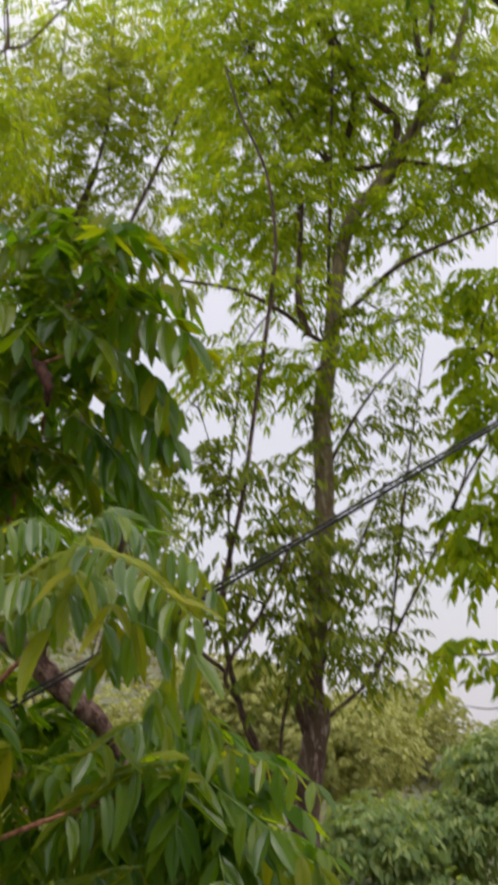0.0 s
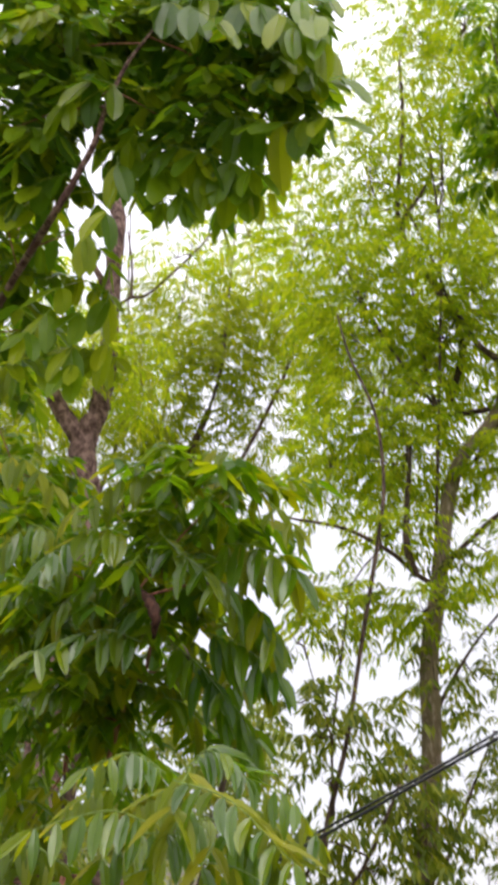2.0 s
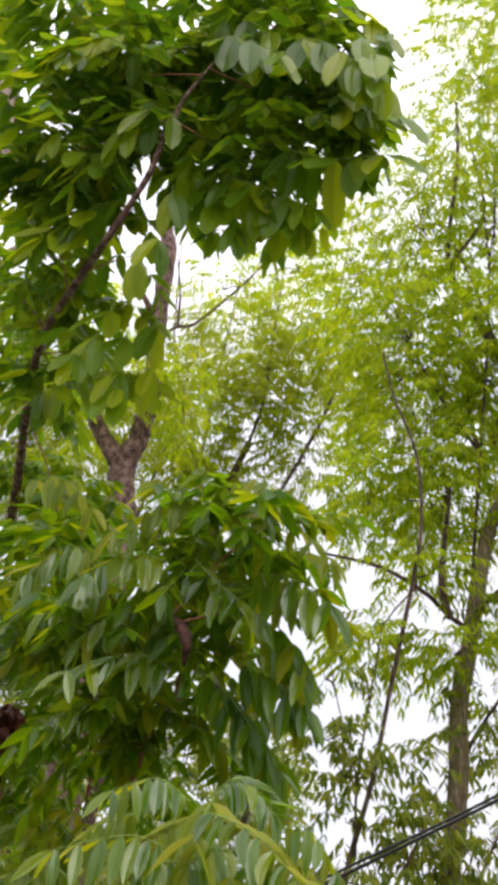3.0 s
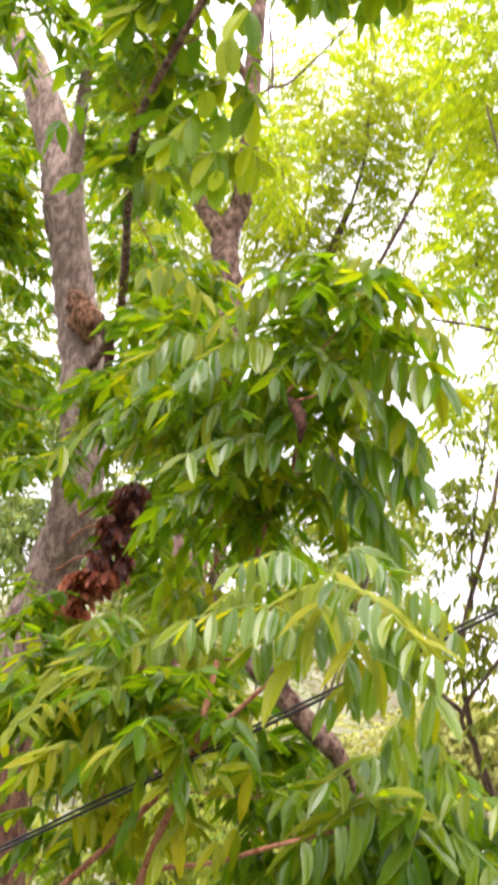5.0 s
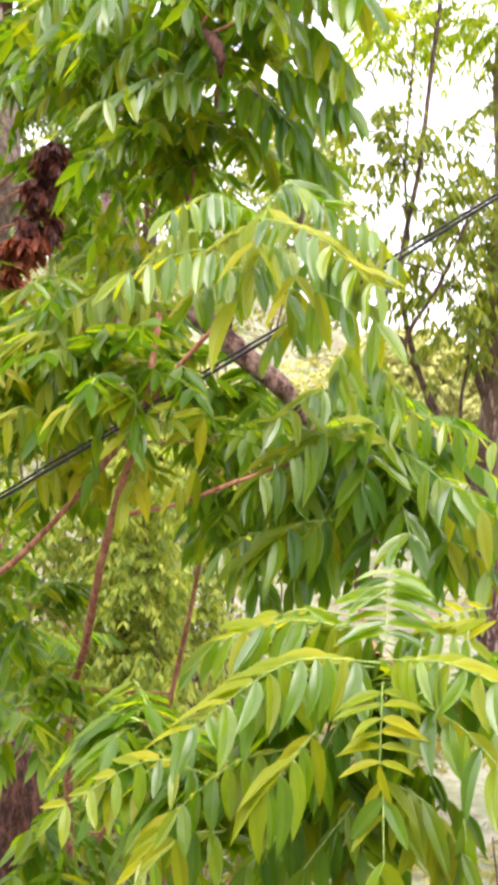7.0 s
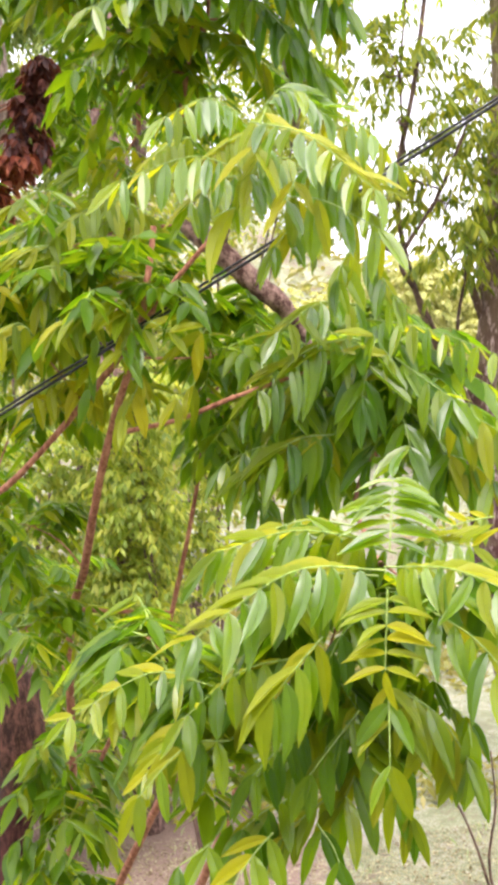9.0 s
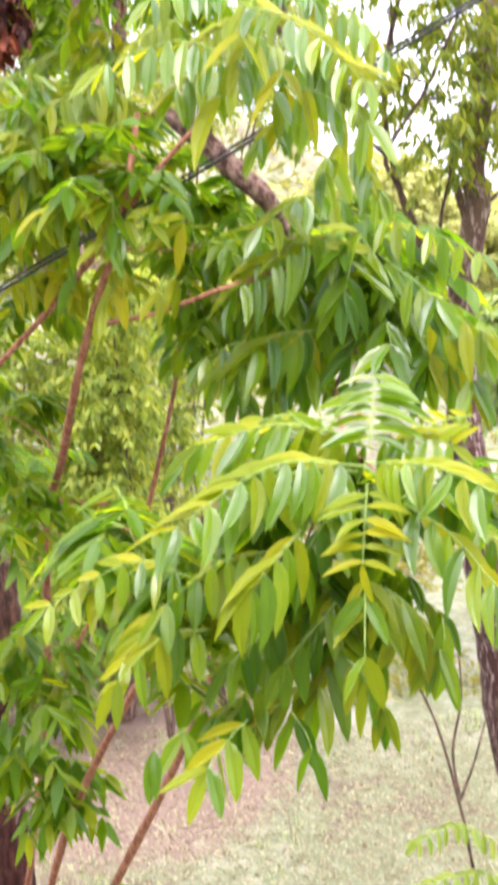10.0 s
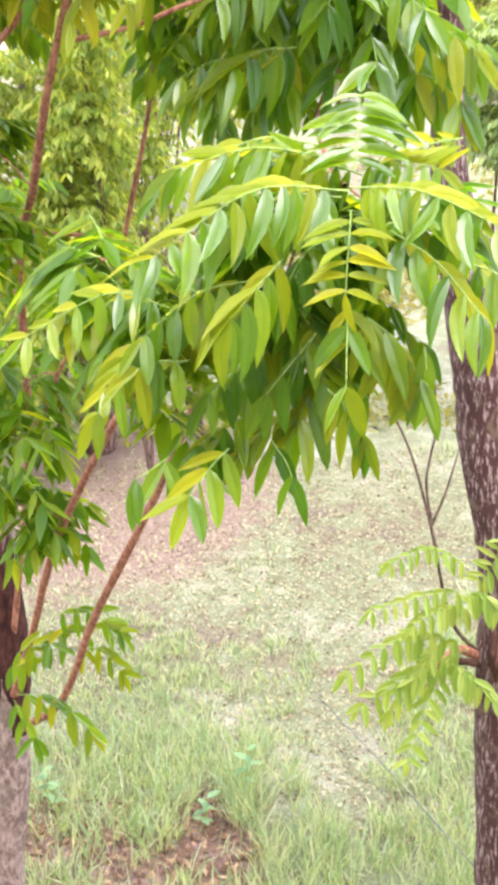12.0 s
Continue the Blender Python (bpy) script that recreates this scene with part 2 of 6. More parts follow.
def plain_material(name, col, rough, col2=None, scale=30.0):
    m, n, l, p, out = shader(name)
    c = ramp(n, [(0.35, col), (0.7, col2 or col)], noise_tex(n, l, scale), l)
    l.new(c, p.inputs["Base Color"])
    p.inputs["Roughness"].default_value = rough
    p.inputs["Specular IOR Level"].default_value = 0.3
    return m


GROUND = ground_material()
PLASTER = plain_material("shading_wall_plaster", (0.46, 0.43, 0.38), 0.9, (0.58, 0.55, 0.49), 2.5)
CABLE = plain_material("black_cable_sheath", (0.006, 0.006, 0.007), 0.32, (0.016, 0.016, 0.017), 60.0)
WIRE = plain_material("dull_steel_wire", (0.05, 0.05, 0.05), 0.5, (0.11, 0.105, 0.1), 50.0)
SCAR_DARK = bark_material("dark_brown_bark", (0.03, 0.014, 0.01), (0.13, 0.06, 0.04), 1.2, 0.3, 0.015)
BARK_RUST = bark_material("rusty_bark", (0.06, 0.026, 0.018), (0.2, 0.1, 0.07), 1.2, 0.3, 0.015)
BARK_MAROON = bark_material("maroon_bark", (0.022, 0.006, 0.005), (0.085, 0.03, 0.022), 1.2, 0.3, 0.015)
SCAR = bark_material("scarred_wood", (0.06, 0.026, 0.014), (0.32, 0.17, 0.10), 1.2, 0.6, 0.02)


# ---- building helpers ----
def mesh_from(name, verts, faces, mat, smooth=True):
    """A mesh from arrays of points and of equal-sided faces."""
    verts, faces = np.asarray(verts, np.float32), np.asarray(faces, np.int32)
    me = bpy.data.meshes.new(name)
    k = faces.shape[1]
    me.vertices.add(len(verts))
    me.vertices.foreach_set("co", verts.ravel())
    me.loops.add(faces.size)
    me.loops.foreach_set("vertex_index", faces.ravel())
    me.polygons.add(len(faces))
    me.polygons.foreach_set("loop_start", np.arange(0, faces.size, k, dtype=np.int32))
    me.polygons.foreach_set("use_smooth", np.full(len(faces), smooth))
    me.update(calc_edges=True)
    me.materials.append(mat)
    return me


def thing(name, at, label, category, group=""):
    root = new(name)
    root.empty_display_size = 0.2
    root.location = at
    root["at"] = at
    return tagged(root, label, category, group)


def part(name, verts, faces, mat, root, label="", kind=""):
    """One mesh under a thing; verts in world places."""
    me = mesh_from(name, np.asarray(verts) - np.array(root["at"]), faces, mat)
    ob = new(name, me)
    ob.parent = root
    return tagged(ob, label, kind=kind)


def unit(v):
    v = np.asarray(v, float)
    return v / np.maximum(np.linalg.norm(v, axis=-1, keepdims=True), 1e-9)


def spline(points, per=6):
    """A smooth line through the points."""
    p = np.asarray(points, float)
    if len(p) == 2:
        return p[0] + (p[1] - p[0]) * np.linspace(0, 1, per + 1)[:, None]
    q = np.vstack([2 * p[0] - p[1], p, 2 * p[-1] - p[-2]])
    out = []
    for i in range(1, len(q) - 2):
        for s in np.linspace(0, 1, per, endpoint=False):
            a, b, c, d = q[i - 1 : i + 3]
            out.append(0.5 * (2 * b + (c - a) * s + (2 * a - 5 * b + 4 * c - d) * s * s + (3 * b - a - 3 * c + d) * s**3))
    return np.array(out + [p[-1]])


def tube(points, radii, sides=10, per=6, rough=0.0, seed=0):
    """A tapered stem: points and quads; rough: how knobbly it is, as a share of its radius."""
    line = spline(points, per)
    r = np.interp(np.linspace(0, 1, len(line)), np.linspace(0, 1, len(radii)), radii)
    rng = np.random.RandomState(seed + len(line))
    tan = unit(np.gradient(line, axis=0))
    ref = np.array([0.31, 0.82, 0.47])
    u = unit(np.cross(tan, ref))
    w = np.cross(tan, u)
    a = np.linspace(0, 2 * np.pi, sides, endpoint=False)
    wob = 1 + rough * (rng.rand(len(line), sides) - 0.5)
    knob = 1 + rough * 0.6 * np.interp(np.arange(len(line)), np.arange(0, len(line) + 4, 3), rng.rand(len(range(0, len(line) + 4, 3))) - 0.3)
    rr = (r * knob)[:, None] * wob
    v = line[:, None] + rr[..., None] * (np.cos(a)[None, :, None] * u[:, None] + np.sin(a)[None, :, None] * w[:, None])
    n = len(line)
    i, j = np.meshgrid(np.arange(n - 1), np.arange(sides), indexing="ij")
    f = np.stack([i * sides + j, i * sides + (j + 1) % sides, (i + 1) * sides + (j + 1) % sides, (i + 1) * sides + j], -1).reshape(-1, 4)
    return v.reshape(-1, 3), f


def stems(lines, sides=4, per=4):
    """Many thin stems as one mesh: lines of (points, radius at the foot, radius at the tip)."""
    vs, fs, at = [], [], 0
    for k, (pts, r0, r1) in enumerate(lines):
        v, f = tube(pts, [r0, r1], sides, per, 0.1, k)
        vs.append(v)
        fs.append(f + at)
        at += len(v)
    return np.vstack(vs), np.vstack(fs)


def blades(base, way, up, length, width, bend=0.25, fine=False):
    """Leaf blades, folded along the midrib and bent at the tip: points and triangles."""
    way = unit(way)
    side = unit(np.cross(way, up))
    nor = np.cross(side, way)
    L, W = length[:, None], width[:, None]
    n = len(base)
    if not fine:
        rows = [(0, 0, 0.0), (0.45, -0.5, 0.0), (0.45, 0.5, 0.0), (0.5, 0, -0.16), (1, 0, 0.0)]
        tri = [(0, 2, 3), (2, 4, 3), (0, 3, 1), (3, 4, 1)]
    else:
        rows = [(0, 0, 0.0), (0.18, -0.38, 0), (0.18, 0.38, 0), (0.18, 0, -0.14), (0.45, -0.5, 0), (0.45, 0.5, 0), (0.45, 0, -0.2), (0.78, -0.27, 0), (0.78, 0.27, 0), (0.78, 0, -0.1), (1, 0, 0)]
        tri = [(0, 2, 3), (0, 3, 1), (3, 2, 5), (3, 5, 6), (1, 3, 6), (1, 6, 4), (6, 5, 8), (6, 8, 9), (4, 6, 9), (4, 9, 7), (9, 8, 10), (7, 9, 10)]
    v = np.stack([base + way * L * s + side * W * x + nor * W * h - np.array([0, 0, 1.0]) * L * bend * s * s for s, x, h in rows], 1)
    f = np.arange(n)[:, None, None] * len(rows) + np.array(tri)[None]
    return v.reshape(-1, 3), f.reshape(-1, 3)


def sprays(rng, base, way, length, pairs, leaf, width, sag=0.35, droop=0.35, fine=False, jitter=0.45):
    """Pinnate leaves: leaflets in pairs along drooping stalks. Returns the blades and the stalk lines."""
    n = len(base)
    way = unit(way)
    k = 2 * pairs + 1
    s = np.concatenate([np.repeat(np.linspace(0.28, 0.94, pairs), 2), [1.0]])
    sign = np.concatenate([np.tile([-1.0, 1.0], pairs), [0.0]])
    down = np.array([0, 0, -1.0])
    ln = length[:, None, None]
    pos = base[:, None] + way[:, None] * ln * s[None, :, None] + down * ln * sag * (s**2)[None, :, None]
    tan = unit(way[:, None] + down * (2 * sag * s)[None, :, None])
    side = unit(np.cross(tan, down + 1e-3))
    along = np.where(sign == 0, 1.6, 0.5)[None, :, None]
    d = unit(along * tan + side * sign[None, :, None] * 0.85 + down * droop + jitter * (rng.rand(n, k, 3) - 0.5))
    upv = unit(np.array([0, 0, 1.0]) + 0.7 * jitter * 2 * (rng.rand(n, k, 3) - 0.5) - side * sign[None, :, None] * -0.15)
    size = (0.75 + 0.4 * rng.rand(n, k)) * np.where(s < 0.4, 0.8, 1.0)[None]
    keep = (rng.rand(n, k) > 0.08).ravel()
    v = blades(pos.reshape(-1, 3)[keep], d.reshape(-1, 3)[keep], upv.reshape(-1, 3)[keep], (leaf * size).ravel()[keep], (width * size).ravel()[keep], 0.2, fine)
    lines = [(np.array([base[i], pos[i, k // 2], pos[i, -1]])) for i in range(n)]
    return v, lines


def taper(r, *shares):
    """Radii along a stem as shares of its thickest."""
    return [r * k for k in shares]


class Plant:
    """A tree or shrub: an Empty with a trunk, limbs, twigs and leaves under it."""

    def __init__(self, name, at, label, category, bark, group="", seed=1):
        self.root = thing(name, at, label, category, group)
        self.bark, self.skel, self.rng, self.twigs = bark, [], np.random.RandomState(seed), []

    def stem(self, name, pts, radii, sides=10, rough=0.15, label="", bark=None, per=6):
        v, f = tube(pts, radii, sides, per, rough, len(self.skel))
        self.skel.append(spline(pts, 5))
        return part(name, v, f, bark or self.bark, self.root, label)

    def leaves(self, clumps, mat, leaf=0.08, width=0.026, length=0.28, pairs=5, sag=0.35, droop=0.35, fine=False, twig=0.006, stalks=False, label="", name="foliage", reach=True, more=1.0, loose=1.0, jitter=0.45):
        """Clumps of pinnate leaves: (x, y, z, half width, half height, half depth, leaves), each joined to the nearest limb by a twig."""
        rng = self.rng
        bases, ways, nodes = [], [], np.vstack(self.skel) if self.skel else None
        for x, y, z, rx, rz, ry, n in clumps:
            n = int(n * more)
            c = np.array([x, y, z])
            q = rng.randn(n, 3)
            q = unit(q) * (rng.rand(n, 1) ** 0.45)
            size = np.array([rx, ry, rz])
            b = c + q * np.maximum(size * loose - 0.55 * length, 0.35 * size) + np.array([0, 0, 0.25 * length * sag])
            w = (q * 0.7 + 1.1 * (rng.rand(n, 3) - 0.5)) * np.array([1, 1, 0.45]) + np.array([0, 0, 0.12])
            bases.append(b)
            ways.append(w)
            if nodes is not None and reach:
                foot = nodes[np.argmin(((nodes - c) ** 2 * np.array([1, 1, 1.6])).sum(1))]
                mid = (foot + c) / 2 + np.array([0, 0, 0.05 * np.linalg.norm(c - foot)]) + 0.03 * (rng.rand(3) - 0.5)
                self.twigs.append((np.array([foot, mid, c]), twig * 1.8, twig))
            for _ in range(max(3, int(n / 9))):
                e = b[rng.randint(n)]
                m = (c + e) / 2 + 0.1 * np.array([rx, ry, rz]) * (rng.rand(3) - 0.5)
                self.twigs.append((np.array([c, m, e]), twig, twig * 0.35))
        bases, ways = np.vstack(bases), np.vstack(ways)
        ln = length * (0.7 + 0.5 * rng.rand(len(bases)))
        (v, f), lines = sprays(rng, bases, ways, ln, pairs, leaf, width, sag, droop, fine, jitter)
        part(name, v, f, mat, self.root, label, "stuff")
        if stalks:
            v, f = stems([(ln_, 0.0022, 0.001) for ln_ in lines], 3, 3)
            part("leaf_stalk", v, f, RACHIS, self.root, "", "stuff")

    def finish(self):
        if self.twigs:
            v, f = stems(self.twigs, 4, 3)
            part("twig", v, f, BARK_RED if self.bark is BARK_PALE else BARK_DARK, self.root, "", "stuff")


# single leaflets and leaf stalks that can be picked apart near the camera
def leaflet_mesh(name, width, curl, mat, cup=0.42, sweep=0.0, blunt=0.0):
    """A lance-shaped leaflet one metre long along +y: two halves folded along the midrib, the tip drawn out or blunt and sweeping aside."""
    st = np.array([0.0, 0.1, 0.26, 0.45, 0.66, 0.85, 1.0])
    half = width * (np.array([0.05, 0.56, 0.92, 1.0, 0.86, 0.5, 0.02]) + blunt * np.array([0, -0.06, -0.06, 0, 0.12, 0.28, 0.12]))
    v, f = [], []
    for g in (-1, 1):
        at = len(v)
        for k, (s, h) in enumerate(zip(st, half)):
            z, wave = -curl * s * s, 0.012 * math.sin(11 * s + 2 * g)
            c = sweep * s * s
            v += [(c, s, z - cup * h), (c + g * h * 0.6, s, z - cup * h * 0.28), (c + g * h, s, z - cup * h * 0.1 + wave)]
            if k:
                for e in (0, 1):
                    quad = [at + 3 * k - 3 + e, at + 3 * k - 2 + e, at + 3 * k + 1 + e, at + 3 * k + e]
                    f.append(quad if g > 0 else quad[::-1])
    return mesh_from(name, v, f, mat)


def leaflet_pool(name, mat, width, cup=0.42, blunt=0.0):
    """Leaflets of one sort: nearly straight and strongly swept, to either hand."""
    return {(bend, h): [leaflet_mesh(name, width * w, c, mat, cup, h * k, blunt) for w, c in ((1.0, 0.14), (1.12, 0.24), (0.9, 0.34))]
            for bend, k in ((0, 0.12), (1, 0.42)) for h in (-1, 1)}


GREEN, YELLOW, DARK, OLIVE, BROAD, PALE = "green", "yellowish", "dark", "olive", "broad", "pale"
POOLS = {
    GREEN: leaflet_pool("green_leaflet", LEAF_NEAR_ONE, 0.14, 0.42, 0.25),
    YELLOW: leaflet_pool("yellow_leaflet", LEAF_YELLOW_ONE, 0.13),
    DARK: leaflet_pool("dark_leaflet", LEAF_DARK_ONE, 0.136),
    OLIVE: leaflet_pool("olive_leaflet", LEAF_OLIVE_ONE, 0.138),
    BROAD: leaflet_pool("broad_leaflet", LEAF_BROAD_ONE, 0.2, 0.3, 1.0),
    PALE: leaflet_pool("pale_leaflet", LEAF_PALE_ONE, 0.15),
}
frond_rng = np.random.RandomState(11)


def frond(plant, base, mid, tip, pairs, leaf, one_side, other_side, sweep=0.1, stray=9.0):
    """One pinnate leaf along an arched stalk. Each side is (the angle of its leaflets across the camera's view, how far
    they lean towards the camera from -1 to 1, sort), or None; each leaflet is a piece of its own."""
    r = frond_rng
    base, tip = np.array(base), np.array(tip)
    ln = np.linalg.norm(tip - base)
    mid = (base + tip) / 2 + np.array([0, 0, 0.03 * ln]) if mid is None else np.array(mid)
    line = spline([base, mid, tip], 8)
    v, f = tube([base, mid, tip], [0.0017, 0.0013, 0.0008], 5, 6, 0.0)
    stalk = part("compound_leaf", v, f, RACHIS, plant.root)
    at = np.array(plant.root["at"])
    tan = unit(np.gradient(line, axis=0))
    rows = [(s, side) for s in np.linspace(0.14, 0.97, pairs) for side in (one_side, other_side) if side]
    if pairs > 2:
        rows.append((1.0, None))
    for s, side in rows:
        i = (s + (0.02 * (r.rand() - 0.5) if side else 0)) * (len(line) - 1)
        i = min(max(i, 0), len(line) - 1.001)
        p = line[int(i)] + (line[int(i) + 1] - line[int(i)]) * (i - int(i))
        t = tan[int(round(i))]
        if side:
            angle, toward, sort = side
            a, w = radians(angle + stray * r.randn()), radians(min(80, max(-80, 90 * toward + stray * r.randn())))
            d = np.array([math.cos(a) * math.cos(w), -math.sin(w), math.sin(a) * math.cos(w)])
            d = unit(d + 0.06 * t)
            size = leaf * (0.86 + 0.26 * r.rand()) * (0.78 + 0.3 * math.sin(math.pi * (0.12 + 0.8 * s))) 
        else:
            sort = (one_side or other_side)[2]
            d = unit(t + np.array([0, -0.2, -0.35]) + 0.2 * (r.rand(3) - 0.5))
            size = leaf * 0.9
        face = np.array([0, -0.62, 0.78]) + 0.55 * (r.rand(3) - 0.5)
        x = unit(np.cross(d, face))
        z = np.cross(x, d)
        if sort is GREEN and r.rand() < 0.12:
            sort = OLIVE
        pool = POOLS[sort][(1 if sweep > 0.15 else 0, -1 if x[2] > 0 else 1)]
        ob = new("leaflet", pool[r.randint(len(pool))])
        ob.parent = stalk
        m = Matrix.Identity(4)
        for k in range(3):
            m[k][0], m[k][1], m[k][2], m[k][3] = x[k] * size, d[k] * size, z[k] * size, (p - at)[k]
        ob.matrix_basis = m


def bough(plant, clumps, length=0.26, leaf=0.1, sorts=(GREEN, GREEN, OLIVE, YELLOW)):
    """Pinnate leaves fanning out from the middle of each clump: (x, y, z, half width, half height, half depth, leaves)."""
    r = frond_rng
    for x, y, z, rx, rz, ry, n in clumps:
        for _ in range(int(n)):
            q = unit(r.randn(3)) * r.rand() ** 0.5
            base = np.array([x, y, z]) + q * np.array([rx, ry, rz]) * 0.8
            turn = r.rand() * 2 * math.pi
            ln = length * (0.75 + 0.5 * r.rand())
            tip = base + ln * np.array([math.cos(turn), 0.7 * math.sin(turn), -0.25 + 0.3 * (r.rand() - 0.5)])
            mid = (base + tip) / 2 + np.array([0, 0, 0.14 * ln])
            lean = 18 * math.cos(turn)
            frond(plant, base, mid, tip, int(5 + 3 * r.rand()), leaf * (0.85 + 0.3 * r.rand()), (-118 - lean - 24 * r.rand(), 0.3, sorts[r.randint(len(sorts))]), (-62 - lean + 24 * r.rand(), 0.15, sorts[r.randint(len(sorts))]), stray=20.0)


# ---- ground ----
def ground_height(x, y):
    """Nearly level under the trees, with a low bank rising far behind."""
    far = np.clip((y - 14) / 40, 0, 1)
    return 0.10 * np.sin(0.7 * x + 1) * np.cos(0.5 * y) + 0.06 * np.sin(2.1 * x) * np.sin(1.7 * y + 0.6) + far * far * np.clip(7.4 - np.where(x < -2, 0.62 * x + 0.8, 0.22 * x), 4.5, 13.0)


def build_ground():
    ring = np.concatenate([np.linspace(0, 30, 76), np.geomspace(31, 900, 40)])
    turn = np.linspace(0, 2 * np.pi, 97)[:-1]
    rr, tt = np.meshgrid(ring, turn, indexing="ij")
    x, y = rr * np.cos(tt), rr * np.sin(tt) + 6
    v = np.stack([x, y, ground_height(x, y)], -1).reshape(-1, 3)
    i, j = np.meshgrid(np.arange(len(ring) - 1), np.arange(96), indexing="ij")
    f = np.stack([i * 96 + j, (i + 1) * 96 + j, (i + 1) * 96 + (j + 1) % 96, i * 96 + (j + 1) % 96], -1).reshape(-1, 4)
    ob = new("ground", mesh_from("ground", v, f, GROUND))
    return tagged(ob, "grassy ground strewn with pale dry leaves", "ground", kind="structure")


build_ground()
rng0 = np.random.RandomState(5)


def scatter(n, x0, x1, y0, y1, r=rng0):
    p = np.stack([x0 + (x1 - x0) * r.rand(n), y0 + (y1 - y0) * r.rand(n), np.zeros(n)], -1)
    p[:, 2] = ground_height(p[:, 0], p[:, 1])
    return p


def build_grass():
    p = np.vstack([scatter(44000, -3.2, 1.6, 4.8, 8.4), scatter(20000, -4.2, 2.6, 8.2, 12.5)])
    dens = np.array([noise.noise(Vector((a * 0.9, b * 0.9, 3.0))) for a, b, _ in p])
    near = np.clip((9.6 - p[:, 1]) / 3.0, 0, 1) - 0.75 * np.exp(-(((p[:, 0] + 0.25) / 0.28) ** 2)) * np.clip((p[:, 1] - 5.6) / 1.0, 0, 1)
    bare = np.exp(-(((p[:, 0] + 1.5) / 0.7) ** 4) - ((p[:, 1] - 5.75) / 0.45) ** 4)
    fine = np.array([noise.noise(Vector((a * 4.0, b * 4.0, 6.0))) for a, b, _ in p])
    p = p[dens + 0.9 * fine + 0.9 * near - 0.62 - 0.78 * bare + 0.6 * (rng0.rand(len(p)) - 0.5) > 0]
    n = len(p)
    way = np.stack([rng0.randn(n) * 0.22, rng0.randn(n) * 0.22, np.ones(n)], -1)
    up = unit(rng0.randn(n, 3) + np.array([0, -0.4, 0]))
    tuft = np.exp(-(((p[:, 0] + 0.75) / 0.4) ** 2) - ((p[:, 1] - 6.3) / 0.5) ** 2)
    tall = (0.12 + 0.36 * rng0.rand(n) ** 1.6 + 0.3 * tuft) * (0.45 + 0.65 * np.clip((7.2 - p[:, 1]) / 1.6, 0, 1))
    v, f = blades(p, way, up, tall, 0.005 + 0.008 * rng0.rand(n), 0.35)
    tagged(new("grass", mesh_from("grass", v, f, GRASS)), "pale green unmown grass with straw coloured blades", "grass", kind="stuff")


def build_litter():
    p = np.vstack([scatter(42000, -4.2, 2.0, 6.0, 12), scatter(12000, -6, 4, 11.5, 24)])
    n = len(p)
    p[:, 2] += 0.012 + 0.02 * rng0.rand(n)
    way = np.stack([rng0.randn(n), rng0.randn(n), 0.25 * rng0.randn(n)], -1)
    up = unit(np.array([0, 0, 1.0]) + 0.35 * rng0.randn(n, 3))
    v, f = blades(p, way, up, 0.016 + 0.03 * rng0.rand(n), 0.009 + 0.014 * rng0.rand(n), 0.1)
    tagged(new("fallen_leaves", mesh_from("fallen_leaves", v, f, LITTER)), "dry straw coloured fallen leaves lying on the grass", "leaf litter", kind="stuff")


def build_brown_litter():
    p = scatter(2200, -2.3, -0.75, 5.2, 6.25)
    n = len(p)
    p[:, 2] += 0.01 + 0.03 * rng0.rand(n)
    way = np.stack([rng0.randn(n), rng0.randn(n), 0.3 * rng0.randn(n)], -1)
    v, f = blades(p, way, unit(np.array([0, 0, 1.0]) + 0.5 * rng0.randn(n, 3)), 0.04 + 0.05 * rng0.rand(n), 0.014 + 0.016 * rng0.rand(n), 0.1)
    tagged(new("withered_litter", mesh_from("withered_litter", v, f, LITTER_BROWN)), "reddish-brown withered leaves on bare earth", "leaf litter", kind="stuff")


def build_scrub():
    p = np.vstack([scatter(16000, -9, 6, 12.5, 22), scatter(16000, -22, 16, 20, 56)])
    n = len(p)
    clump = np.array([noise.noise(Vector((u * 0.35, w * 0.35, 8.0))) for u, w, _ in p])
    p = p[clump + 0.5 * (rng0.rand(n) - 0.5) > 0.0]
    n = len(p)
    way = np.stack([rng0.randn(n) * 0.8, rng0.randn(n) * 0.8, np.ones(n)], -1)
    far = np.clip((p[:, 1] - 10) / 30, 0.15, 1.2)
    v, f = blades(p, way, unit(rng0.randn(n, 3)), (0.2 + 0.5 * rng0.rand(n)) * (0.4 + far), (0.05 + 0.1 * rng0.rand(n)) * (0.3 + far), 0.4)
    tagged(new("scrub", mesh_from("scrub", v, f, LEAF_SCRUB)), "low straw and olive scrub covering the bank behind", "scrub", kind="stuff")


def build_shading_wall():
    """An unseen wall added behind the viewer; it keeps part of the sky's light off the near leaves."""
    bm = bmesh.new()
    bmesh.ops.create_cube(bm, size=1.0, matrix=Matrix.Translation((0, -1.05, 3.4)) @ Matrix.Diagonal((26, 0.3, 7.2, 1)))
    bmesh.ops.bevel(bm, geom=bm.edges[:], offset=0.02, segments=2, affect="EDGES")
    me = bpy.data.meshes.new("shading_wall")
    bm.to_mesh(me)
    bm.free()
    me.materials.append(PLASTER)
    tagged(new("shading_wall", me), "unseen plaster wall added behind the viewer to shade the near leaves", "wall", kind="structure")


build_shading_wall()
build_grass()
build_litter()
build_brown_litter()
build_scrub()


def foot(p):
    """The point of the ground under a place."""
    return (float(p[0]), float(p[1]), float(ground_height(p[0], p[1])))


